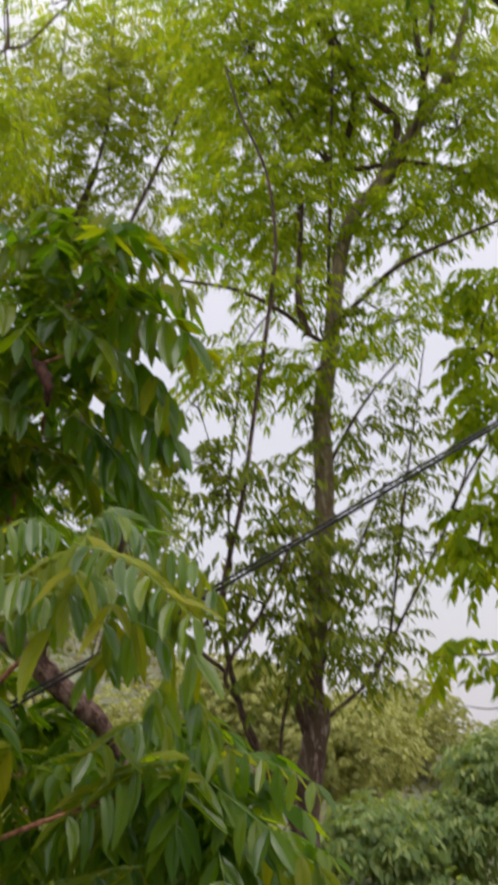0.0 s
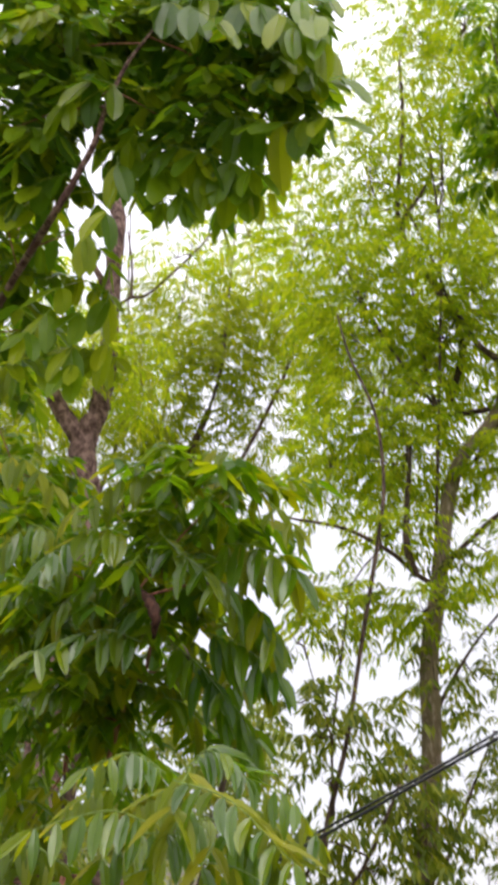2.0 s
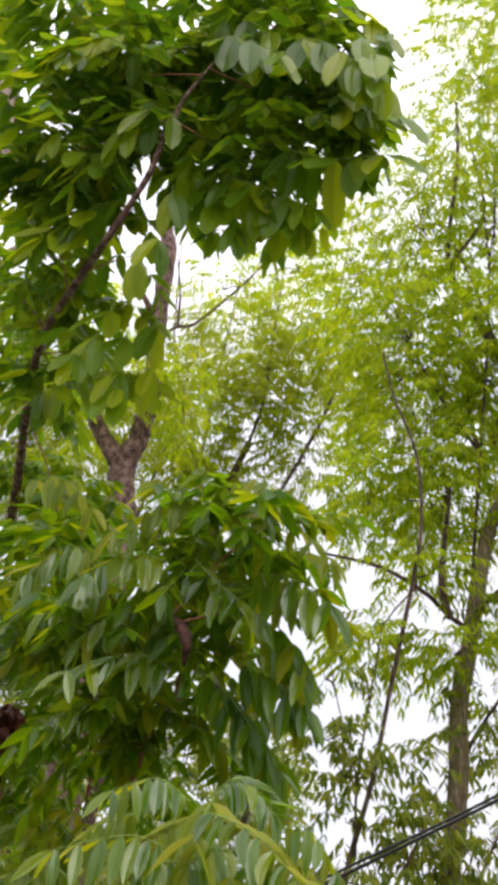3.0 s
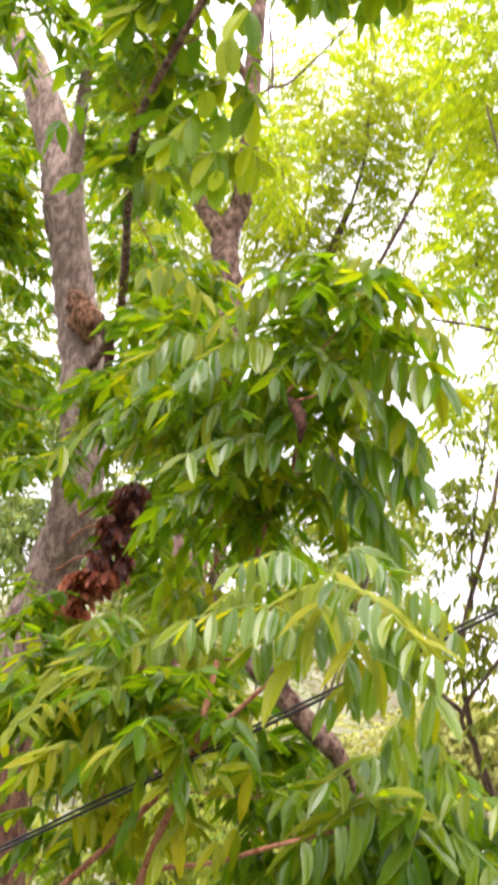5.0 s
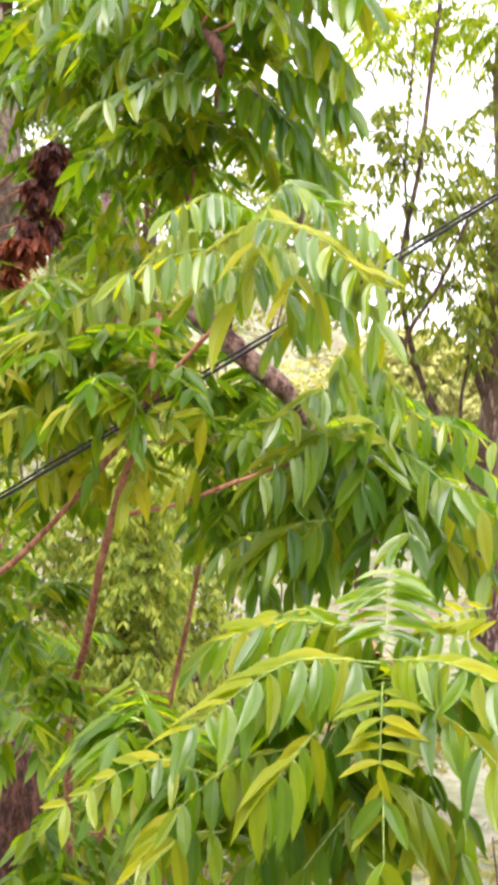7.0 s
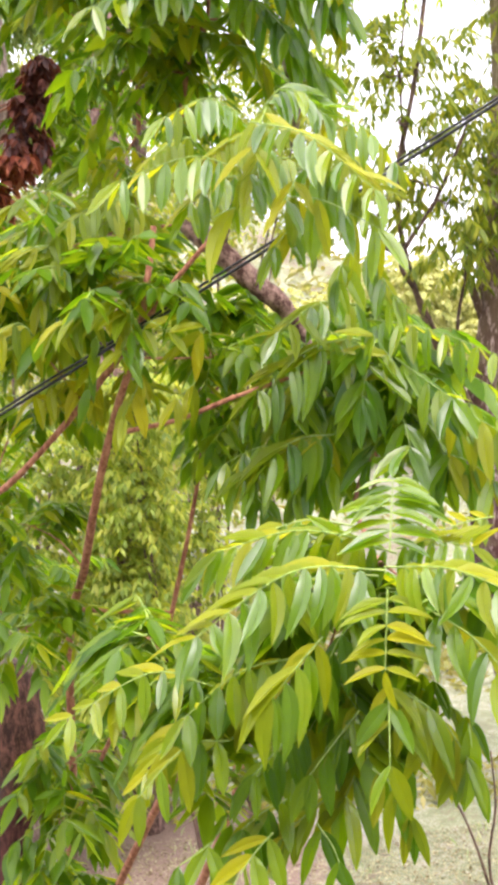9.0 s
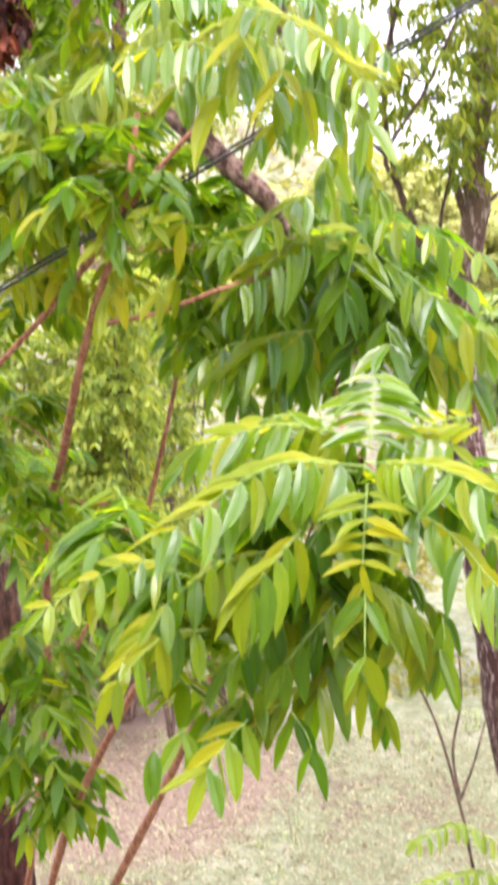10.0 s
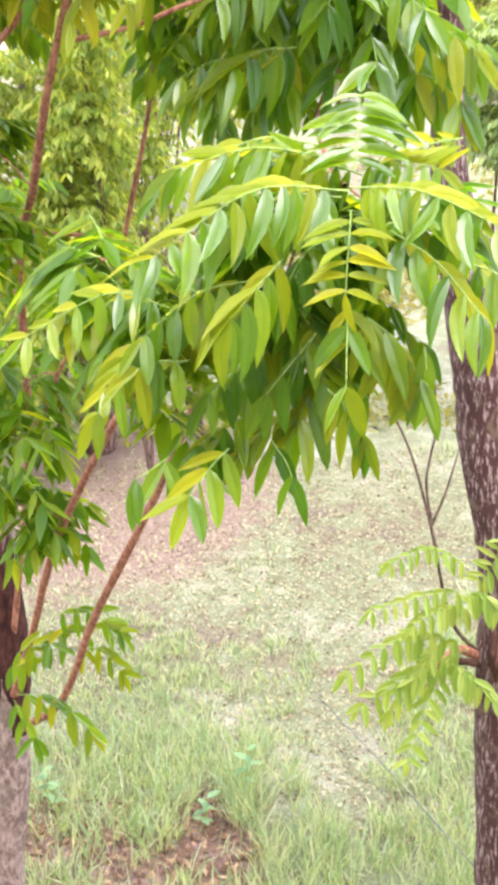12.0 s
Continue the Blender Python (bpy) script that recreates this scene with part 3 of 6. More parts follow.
# ---- low weeds ----
def weed(x, y, tall, seed):
    at = foot((x, y))
    w = Plant("weed", at, "low blue-green broad-leaved weed among the grass", "weed", RACHIS, "weeds in the grass", seed)
    r = np.random.RandomState(seed)
    top = (x + 0.05 * r.randn(), y + 0.04 * r.randn(), at[2] + tall)
    w.stem("stem", [at, ((x + top[0]) / 2 + 0.02 * r.randn(), (y + top[1]) / 2, at[2] + 0.55 * tall), top], [0.004, 0.003, 0.002], 6)
    k = 9
    s_ = np.linspace(0.3, 1.0, k)[:, None]
    base = np.array(at) + (np.array(top) - np.array(at)) * s_
    turn = 2.4 * np.arange(k) + r.rand()
    way_ = np.stack([np.cos(turn), np.sin(turn), 0.25 + 0.2 * r.rand(k)], -1)
    v, f = blades(base, way_, np.tile([0, 0, 1.0], (k, 1)), 0.07 + 0.05 * r.rand(k), 0.035 + 0.02 * r.rand(k), 0.35, True)
    part("leaf", v, f, LEAF_WEED, w.root)


for k, (x, y, tall) in enumerate(((-2.05, 6.07, 0.34), (-0.91, 6.26, 0.42), (-1.14, 5.93, 0.24))):
    weed(x, y, tall, 300 + k)

# ---- tall tree with a bowed trunk ----
R_FOOT = foot(((0.610, 5.100, 0.465)[0], 5.1))
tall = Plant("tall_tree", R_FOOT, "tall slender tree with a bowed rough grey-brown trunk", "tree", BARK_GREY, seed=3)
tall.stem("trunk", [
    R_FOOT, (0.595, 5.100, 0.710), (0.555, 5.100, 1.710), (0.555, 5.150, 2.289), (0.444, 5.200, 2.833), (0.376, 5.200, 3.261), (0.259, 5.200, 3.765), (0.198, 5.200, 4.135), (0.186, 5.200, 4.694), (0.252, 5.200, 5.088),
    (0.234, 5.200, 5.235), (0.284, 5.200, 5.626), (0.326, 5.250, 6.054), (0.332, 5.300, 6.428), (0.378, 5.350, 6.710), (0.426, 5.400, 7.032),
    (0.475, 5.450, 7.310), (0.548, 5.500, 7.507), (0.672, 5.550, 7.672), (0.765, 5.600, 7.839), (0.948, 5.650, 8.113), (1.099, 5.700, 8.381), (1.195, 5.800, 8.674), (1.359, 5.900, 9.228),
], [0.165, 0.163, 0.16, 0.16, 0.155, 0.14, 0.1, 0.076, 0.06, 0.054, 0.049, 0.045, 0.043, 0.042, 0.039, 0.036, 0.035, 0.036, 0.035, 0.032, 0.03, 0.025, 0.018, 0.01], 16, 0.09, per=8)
tall.stem("limb", [(0.747, 5.600, 7.818), (0.795, 5.600, 8.058), (0.660, 5.650, 8.251), (0.504, 5.700, 8.632)], taper(0.02, 1, 0.85, 0.45), 8, 0.15, bark=BARK_DARK)
tall.stem("limb", [(0.771, 5.600, 7.839), (0.984, 5.500, 7.744), (1.181, 5.400, 7.634), (1.430, 5.300, 7.621)], taper(0.016, 1, 0.85, 0.45), 8, 0.15, bark=BARK_DARK)
tall.stem("limb", [(0.736, 5.600, 7.824), (0.586, 5.700, 7.848), (0.473, 5.800, 7.915), (0.417, 5.900, 8.218), (0.370, 6.000, 8.723), (0.332, 6.100, 9.331)], taper(0.014, 1, 0.85, 0.45), 8, 0.15, bark=BARK_DARK)
tall.stem("limb", [(0.367, 5.300, 6.776), (0.284, 5.300, 6.833), (0.167, 5.200, 6.902), (-0.034, 5.100, 6.975), (-0.280, 5.000, 6.989)], taper(0.012, 1, 0.85, 0.45), 8, 0.15, bark=BARK_DARK)
tall.stem("limb", [(0.284, 5.300, 6.828), (0.252, 5.350, 6.991), (0.262, 5.400, 7.209), (0.297, 5.500, 7.605)], taper(0.02, 1, 0.85, 0.45), 8, 0.15, bark=BARK_DARK)
tall.stem("limb", [(0.406, 5.350, 6.875), (0.539, 5.300, 6.991), (0.704, 5.200, 7.108), (0.940, 5.100, 7.185), (1.231, 5.000, 7.270)], taper(0.013, 1, 0.85, 0.45), 8, 0.15, bark=BARK_DARK)
tall.stem("limb", [(0.958, 5.650, 8.129), (0.962, 5.700, 8.418), (0.959, 5.800, 8.785), (1.039, 5.900, 9.383)], taper(0.018, 1, 0.85, 0.45), 8, 0.15, bark=BARK_DARK)
tall.stem("limb", [(0.528, 5.800, 7.943), (0.608, 5.800, 8.357), (0.473, 5.900, 8.785), (0.299, 6.000, 9.246), (0.349, 6.100, 10.094), (0.348, 6.200, 10.698)], taper(0.02, 1, 0.85, 0.45), 8, 0.15, bark=BARK_DARK)
tall.stem("limb", [(0.299, 6.000, 9.246), (0.500, 6.000, 9.617), (0.481, 6.100, 10.001), (0.418, 6.100, 10.368)], taper(0.012, 1, 0.85, 0.45), 8, 0.15, bark=BARK_DARK)
tall.stem("limb", [(0.617, 5.600, 7.526), (0.895, 5.600, 8.040), (1.067, 5.700, 9.180), (0.960, 5.800, 10.541)], taper(0.014, 1, 0.85, 0.45), 8, 0.15, bark=BARK_DARK)
tall.stem("limb", [(0.430, 5.600, 7.841), (0.266, 5.700, 8.160), (0.118, 5.700, 8.440), (-0.039, 5.800, 8.875)], taper(0.009, 1, 0.85, 0.45), 8, 0.15, bark=BARK_DARK)
tall.stem("limb", [(0.608, 5.800, 8.357), (0.469, 5.800, 8.871), (0.290, 5.900, 9.419)], taper(0.009, 1, 0.85, 0.45), 8, 0.15, bark=BARK_DARK)
tall.stem("limb", [(0.377, 5.400, 6.752), (0.507, 5.700, 8.804), (0.485, 5.800, 9.545)], taper(0.009, 1, 0.85, 0.45), 8, 0.15, bark=BARK_DARK)
tall.stem("cut_stub", [(0.205, 5.200, 5.047), (0.168, 5.150, 5.154), (0.150, 5.150, 5.218)], [0.02, 0.014], 8)
tall.stem("low_branch", [(0.440, 5.100, 1.799), (0.311, 5.000, 1.917), (0.216, 4.900, 1.900), (0.116, 4.850, 1.699)], [0.03, 0.016, 0.006], 8, bark=BARK_RED)
tall.leaves([
    (0.07, 5.90, 8.64, 0.35, 0.35, 0.5, 46), (0.18, 5.80, 7.89, 0.32, 0.44, 0.5, 60), (0.72, 5.80, 8.52, 0.30, 0.31, 0.5, 48),
    (1.10, 5.60, 8.00, 0.26, 0.32, 0.4, 42), (-0.10, 5.50, 7.45, 0.18, 0.23, 0.35, 26), (0.28, 5.60, 7.58, 0.20, 0.29, 0.4, 34),
    (0.76, 5.40, 7.38, 0.19, 0.16, 0.3, 20), (1.01, 5.40, 7.57, 0.27, 0.12, 0.3, 20), (0.14, 5.20, 6.97, 0.18, 0.08, 0.3, 9), (1.28, 5.80, 8.81, 0.24, 0.35, 0.4, 40), (1.39, 5.70, 8.27, 0.19, 0.33, 0.4, 30), (0.88, 5.90, 9.03, 0.25, 0.29, 0.4, 36),
], LEAF_CROWN, 0.052, 0.0145, 0.2, 8, 0.4, 0.75, twig=0.0025, more=5.0, loose=1.45, jitter=0.8)
tall.leaves([
    (0.68, 5.20, 6.84, 0.20, 0.14, 0.3, 13), (-0.07, 5.10, 6.59, 0.15, 0.10, 0.25, 13), (0.31, 5.20, 6.62, 0.20, 0.12, 0.25, 14),
    (0.52, 6.10, 10.70, 0.38, 0.65, 0.6, 60), (0.13, 6.10, 9.66, 0.31, 0.49, 0.6, 60), (0.57, 6.00, 9.57, 0.27, 0.70, 0.6, 70),
    (-0.22, 6.20, 9.33, 0.31, 0.45, 0.5, 44), (0.03, 6.00, 8.47, 0.32, 0.46, 0.6, 56), (0.52, 5.80, 8.36, 0.24, 0.44, 0.5, 48), (0.60, 6.20, 11.74, 0.35, 0.53, 0.6, 46), (0.71, 5.60, 10.40, 0.22, 0.61, 0.4, 40),
], LEAF_CROWN, 0.052, 0.0145, 0.2, 8, 0.4, 0.75, twig=0.0025, more=5.0, loose=1.45, jitter=0.8)
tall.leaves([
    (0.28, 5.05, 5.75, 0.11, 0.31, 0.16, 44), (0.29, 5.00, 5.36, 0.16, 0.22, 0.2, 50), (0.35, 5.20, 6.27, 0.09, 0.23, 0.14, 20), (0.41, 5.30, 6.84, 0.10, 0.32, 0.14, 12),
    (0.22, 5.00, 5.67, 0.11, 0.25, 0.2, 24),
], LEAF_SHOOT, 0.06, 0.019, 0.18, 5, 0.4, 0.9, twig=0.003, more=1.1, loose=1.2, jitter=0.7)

# long thin shoots springing from its trunk
tall.stem("shoot", [(0.158, 5.150, 4.641), (-0.035, 5.000, 5.045), (-0.126, 5.000, 5.543), (-0.033, 5.000, 6.013), (0.039, 5.000, 6.455), (0.117, 5.000, 6.916), (0.144, 5.050, 7.204), (0.110, 5.100, 7.561), (0.001, 5.200, 7.907), (-0.062, 5.300, 8.208)], taper(0.014, 1, 0.7, 0.4), 6, bark=BARK_DARK)
tall.stem("shoot", [(-0.088, 5.000, 5.705), (-0.092, 5.000, 6.015), (-0.053, 5.000, 6.358), (-0.016, 5.000, 6.661)], taper(0.007, 1, 0.7, 0.4), 6, bark=BARK_DARK)
tall.stem("shoot", [(0.150, 5.150, 4.729), (0.093, 5.000, 4.976), (0.132, 4.950, 5.216), (0.158, 4.950, 5.439)], taper(0.01, 1, 0.7, 0.4), 6, bark=BARK_DARK)
tall.stem("shoot", [(0.136, 5.100, 4.688), (-0.055, 4.900, 5.131), (-0.116, 4.800, 5.280), (0.023, 4.800, 5.495), (0.130, 4.800, 5.716), (0.221, 4.900, 5.938)], taper(0.012, 1, 0.7, 0.4), 6, bark=BARK_DARK)
tall.stem("shoot", [(-0.116, 4.800, 5.280), (-0.219, 4.700, 5.384), (-0.137, 4.600, 5.522), (-0.102, 4.600, 5.671)], taper(0.01, 1, 0.7, 0.4), 6, bark=BARK_DARK)
tall.stem("shoot", [(-0.092, 5.000, 6.015), (-0.170, 5.000, 6.262), (-0.227, 5.000, 6.488)], taper(0.004, 1, 0.7, 0.4), 6, bark=BARK_DARK)
tall.stem("shoot", [(0.245, 5.200, 5.317), (0.349, 5.400, 5.523), (0.510, 5.600, 5.905), (0.640, 5.700, 6.191)], taper(0.012, 1, 0.7, 0.4), 6, bark=BARK_DARK)
tall.stem("shoot", [(0.210, 5.200, 5.040), (0.485, 5.400, 5.250), (0.615, 5.600, 5.433), (0.788, 5.700, 5.726), (0.972, 5.800, 6.063), (1.091, 5.900, 6.335)], taper(0.011, 1, 0.7, 0.4), 6, bark=BARK_DARK)
tall.stem("shoot", [(0.321, 5.250, 6.105), (0.418, 5.500, 6.343), (0.585, 5.600, 6.614), (0.794, 5.700, 6.869)], taper(0.011, 1, 0.7, 0.4), 6, bark=BARK_DARK)
tall.stem("shoot", [(0.615, 5.600, 5.433), (0.750, 5.700, 6.215), (0.845, 5.800, 6.665), (0.897, 5.800, 6.959)], taper(0.007, 1, 0.7, 0.4), 6, bark=BARK_DARK)
tall.stem("shoot", [(0.453, 5.100, 1.800), (0.267, 5.000, 2.066), (0.160, 4.900, 2.575), (0.067, 4.900, 2.923), (-0.033, 4.900, 3.154)], taper(0.011, 1, 0.7, 0.4), 6, bark=BARK_DARK)
tall.stem("shoot", [(0.160, 4.900, 2.602), (0.130, 4.900, 2.818), (0.165, 4.900, 3.054), (0.154, 4.900, 3.282)], taper(0.008, 1, 0.7, 0.4), 6, bark=BARK_DARK)
tall.stem("shoot", [(0.160, 4.900, 2.602), (0.216, 4.900, 2.766), (0.263, 4.900, 2.952)], taper(0.007, 1, 0.7, 0.4), 6, bark=BARK_DARK)
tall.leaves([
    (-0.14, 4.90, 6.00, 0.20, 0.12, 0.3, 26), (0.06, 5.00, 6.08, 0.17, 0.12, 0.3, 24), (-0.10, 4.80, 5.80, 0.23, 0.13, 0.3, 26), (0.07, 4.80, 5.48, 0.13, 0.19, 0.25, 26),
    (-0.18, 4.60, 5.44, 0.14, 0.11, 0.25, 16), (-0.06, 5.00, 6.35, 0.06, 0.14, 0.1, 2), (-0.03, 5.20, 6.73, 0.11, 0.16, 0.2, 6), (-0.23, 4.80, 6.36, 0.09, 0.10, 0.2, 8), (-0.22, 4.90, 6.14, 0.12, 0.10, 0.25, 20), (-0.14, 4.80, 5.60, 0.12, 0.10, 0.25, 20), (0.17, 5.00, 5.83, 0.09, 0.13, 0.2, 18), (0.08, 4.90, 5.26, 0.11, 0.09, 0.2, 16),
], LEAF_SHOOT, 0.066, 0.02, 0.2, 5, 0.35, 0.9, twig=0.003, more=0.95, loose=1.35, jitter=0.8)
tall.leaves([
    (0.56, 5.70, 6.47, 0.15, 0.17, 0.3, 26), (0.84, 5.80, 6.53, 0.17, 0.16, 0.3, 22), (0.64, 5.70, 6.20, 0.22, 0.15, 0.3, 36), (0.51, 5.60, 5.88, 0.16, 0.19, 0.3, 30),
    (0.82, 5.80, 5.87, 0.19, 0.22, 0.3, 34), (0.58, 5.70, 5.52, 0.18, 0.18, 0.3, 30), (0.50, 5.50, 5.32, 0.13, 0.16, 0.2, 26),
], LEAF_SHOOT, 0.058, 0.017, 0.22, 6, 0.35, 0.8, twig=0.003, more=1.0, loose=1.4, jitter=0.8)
tall.finish()
frond(tall, (0.339, 4.900, 2.399), (0.161, 4.875, 2.504), (-0.023, 4.850, 2.429), 9, 0.087, (-78, 0.35, PALE), (195, -0.4, PALE))
frond(tall, (0.330, 4.900, 2.285), (0.117, 4.860, 2.272), (-0.108, 4.820, 2.201), 9, 0.090, (-80, 0.35, PALE), (195, -0.4, PALE))
frond(tall, (0.359, 4.880, 2.022), (0.070, 4.830, 2.086), (-0.215, 4.780, 1.899), 10, 0.121, (-86, 0.35, PALE), (200, -0.4, PALE))
frond(tall, (0.337, 4.850, 2.010), (0.099, 4.815, 1.904), (-0.143, 4.780, 1.736), 9, 0.119, (-84, 0.35, PALE), (205, -0.2, PALE))
frond(tall, (0.300, 4.850, 2.008), (0.165, 4.800, 1.781), (0.073, 4.750, 1.457), 10, 0.102, (-150, 0.1, PALE), (-35, 0.1, PALE))
frond(tall, (0.222, 4.850, 2.064), (0.136, 4.815, 1.935), (-0.013, 4.780, 1.696), 8, 0.111, (-95, 0.3, PALE), (210, 0.1, PALE))
frond(tall, (0.363, 4.950, 2.288), (0.427, 4.925, 2.388), (0.468, 4.900, 2.541), 7, 0.090, (-70, 0.3, PALE), (150, 0.1, PALE))
frond(tall, (0.261, 4.800, 1.964), (0.349, 4.775, 1.909), (0.463, 4.750, 1.826), 7, 0.118, (-95, 0.35, PALE), (-30, 0.1, PALE))
frond(tall, (0.342, 4.850, 2.213), (0.229, 4.825, 2.238), (0.081, 4.800, 2.147), 8, 0.103, (-82, 0.35, PALE), (200, -0.3, PALE))
frond(tall, (0.250, 4.800, 2.295), (0.370, 4.775, 2.340), (0.443, 4.750, 2.272), 6, 0.107, (-95, 0.35, PALE), (-20, 0.1, PALE))
tall.stem("broken_spur", [(0.409, 5.050, 1.814), (0.270, 4.950, 1.886), (0.185, 4.900, 1.907)], [0.022, 0.014, 0.01], 8, 0.3, bark=SCAR_DARK)
tall.stem("low_scar", [(0.474, 5.000, 2.043), (0.485, 4.980, 1.875), (0.490, 5.000, 1.678)], [0.015, 0.04, 0.02], 10, 0.4, "rusty-brown scar on the trunk", bark=SCAR_DARK)

# ---- tree at the grove's edge, its crown of yellow-green leaves hanging in ----
E_FOOT = foot((2.35, 5.6))
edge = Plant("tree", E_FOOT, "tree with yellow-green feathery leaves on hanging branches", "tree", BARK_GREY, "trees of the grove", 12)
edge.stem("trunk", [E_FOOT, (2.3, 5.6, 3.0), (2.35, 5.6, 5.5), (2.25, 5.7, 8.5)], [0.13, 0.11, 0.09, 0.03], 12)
edge.stem("limb", [(2.3, 5.6, 4.6), (1.277, 5.300, 5.834), (1.039, 5.200, 5.898), (0.856, 5.100, 5.959)], taper(0.014, 1, 0.7, 0.35), 7, bark=BARK_DARK)
edge.stem("limb", [(2.35, 5.6, 5.6), (1.309, 5.200, 6.476), (1.029, 5.100, 6.663), (0.835, 5.000, 6.584)], taper(0.014, 1, 0.7, 0.35), 7, bark=BARK_DARK)
edge.stem("limb", [(2.3, 5.6, 4.3), (1.206, 5.200, 5.267), (0.955, 5.100, 5.337), (0.729, 5.000, 5.325)], taper(0.008, 1, 0.7, 0.35), 7, bark=BARK_DARK)
edge.stem("limb", [(2.3, 5.6, 4.1), (1.198, 5.200, 5.174), (0.985, 5.100, 5.119), (0.830, 5.000, 5.132)], taper(0.005, 1, 0.7, 0.35), 7, bark=BARK_DARK)
edge.stem("broken_limb", [(2.28, 5.65, 7.6), (1.6, 5.2, 8.1), (1.113, 4.850, 8.321), (1.019, 4.800, 8.315), (0.923, 4.750, 8.290)], [0.04, 0.034, 0.03, 0.026, 0.02], 9, 0.3, "dark broken limb ending in twigs", SCAR_DARK)
edge.stem("twig", [(0.946, 4.760, 8.308), (0.909, 4.760, 8.418), (0.849, 4.780, 8.548), (0.823, 4.800, 8.703)], taper(0.006, 1, 0.75, 0.5), 6, bark=BARK_DARK)
edge.stem("twig", [(0.973, 4.760, 8.319), (0.988, 4.760, 8.450), (1.018, 4.800, 8.694)], taper(0.007, 1, 0.75, 0.5), 6, bark=BARK_DARK)
edge.stem("twig", [(0.934, 4.760, 8.279), (0.884, 4.740, 8.197), (0.801, 4.700, 8.021)], taper(0.004, 1, 0.75, 0.5), 6, bark=BARK_DARK)
edge.stem("twig", [(0.923, 4.750, 8.290), (0.870, 4.740, 8.381), (0.785, 4.740, 8.445)], taper(0.004, 1, 0.75, 0.5), 6, bark=BARK_DARK)
edge.leaves([(0.82, 4.70, 8.71, 0.17, 0.19, 0.25, 22), (0.92, 4.70, 8.38, 0.17, 0.20, 0.25, 22), (1.09, 4.70, 8.67, 0.16, 0.29, 0.25, 18)], LEAF_NEAR, 0.07, 0.028, 0.17, 5, 0.4, 0.7, twig=0.004, more=1.6, jitter=0.7)
edge.leaves([
    (1.10, 5.10, 6.90, 0.15, 0.19, 0.3, 30), (1.04, 5.00, 6.55, 0.16, 0.18, 0.3, 26), (1.03, 5.00, 6.24, 0.14, 0.21, 0.3, 22), (1.00, 5.10, 5.93, 0.14, 0.12, 0.3, 20),
    (0.95, 5.10, 5.73, 0.18, 0.16, 0.3, 26), (1.24, 5.30, 7.60, 0.11, 0.21, 0.3, 20), (0.83, 5.00, 5.33, 0.15, 0.09, 0.2, 9), (0.99, 5.10, 5.22, 0.09, 0.14, 0.2, 6),
    (1.69, 5.40, 6.66, 0.31, 1.01, 0.5, 60),
], LEAF_CROWN, 0.075, 0.029, 0.18, 5, 0.4, 0.8, twig=0.004, more=1.8, jitter=0.7)
edge.leaves([(0.72, 4.70, 9.51, 0.11, 0.18, 0.20, 22), (0.69, 4.70, 9.04, 0.12, 0.20, 0.20, 26), (0.70, 4.70, 8.63, 0.09, 0.14, 0.20, 16)], LEAF_DEEP, 0.07, 0.028, 0.17, 5, 0.4, 0.7, twig=0.004, more=1.8, jitter=0.7)
edge.finish()

# ---- forked tree ----
B_FOOT = foot(((-3.218, 12.400, 6.732)[0], 12.4))
fork = Plant("forked_tree", B_FOOT, "mottled grey-brown tree trunk forking into two stems", "tree", BARK_FORK, "trees of the grove", 15)
fork.stem("trunk", [B_FOOT, (-3.201, 12.400, 6.864), (-3.053, 12.400, 8.360), (-2.992, 12.400, 9.271), (-2.970, 12.400, 10.147), (-3.032, 12.400, 10.562), (-3.059, 12.400, 10.948), (-2.921, 12.400, 11.250), (-2.870, 12.400, 11.694), (-2.861, 12.420, 12.218), (-2.882, 12.450, 12.760), (-2.905, 12.500, 13.406), (-2.901, 12.550, 14.068), (-3.010, 12.670, 14.646), (-2.960, 12.840, 15.925)],
          [0.2, 0.19, 0.18, 0.17, 0.16, 0.158, 0.155, 0.125, 0.115, 0.105, 0.098, 0.094, 0.09, 0.08, 0.06], 14, 0.22, per=8)
fork.stem("second_stem", [(-3.045, 12.360, 10.866), (-3.199, 12.330, 11.067), (-3.396, 12.330, 11.373), (-3.575, 12.330, 11.756), (-3.793, 12.400, 12.359), (-4.035, 12.500, 13.004), (-4.264, 12.700, 14.186)], [0.11, 0.1, 0.085, 0.07, 0.06, 0.045], 12, 0.2)
fork.stem("broken_stub", [(-2.969, 12.500, 13.011), (-3.051, 12.330, 13.148), (-3.119, 12.330, 13.272)], [0.05, 0.03], 8)
fork.stem("limb", [(-2.872, 12.500, 12.725), (-2.640, 12.330, 12.780), (-2.384, 12.330, 12.859), (-1.778, 12.160, 13.395), (-1.393, 12.160, 13.977)], taper(0.024, 1, 0.7, 0.4), 8, bark=BARK_DARK)
fork.stem("limb", [(-2.619, 12.330, 12.779), (-2.640, 12.330, 13.269), (-2.726, 12.330, 13.774)], taper(0.02, 1, 0.7, 0.4), 8, bark=BARK_DARK)
fork.leaves([
    (-2.10, 12.50, 13.46, 0.57, 0.60, 0.8, 22), (-2.99, 12.16, 11.97, 0.44, 0.70, 0.7, 34), (-1.23, 12.84, 13.99, 0.58, 0.58, 0.8, 26), (-3.54, 12.50, 11.70, 0.41, 0.71, 0.8, 40),
    (-2.53, 12.84, 11.97, 0.35, 0.80, 0.8, 34), (-3.50, 12.50, 12.95, 0.49, 0.77, 0.7, 22),
], LEAF_CROWN, 0.12, 0.032, 0.42, 7, 0.35, 0.6, twig=0.006, more=2.0, jitter=0.7)
fork.finish()

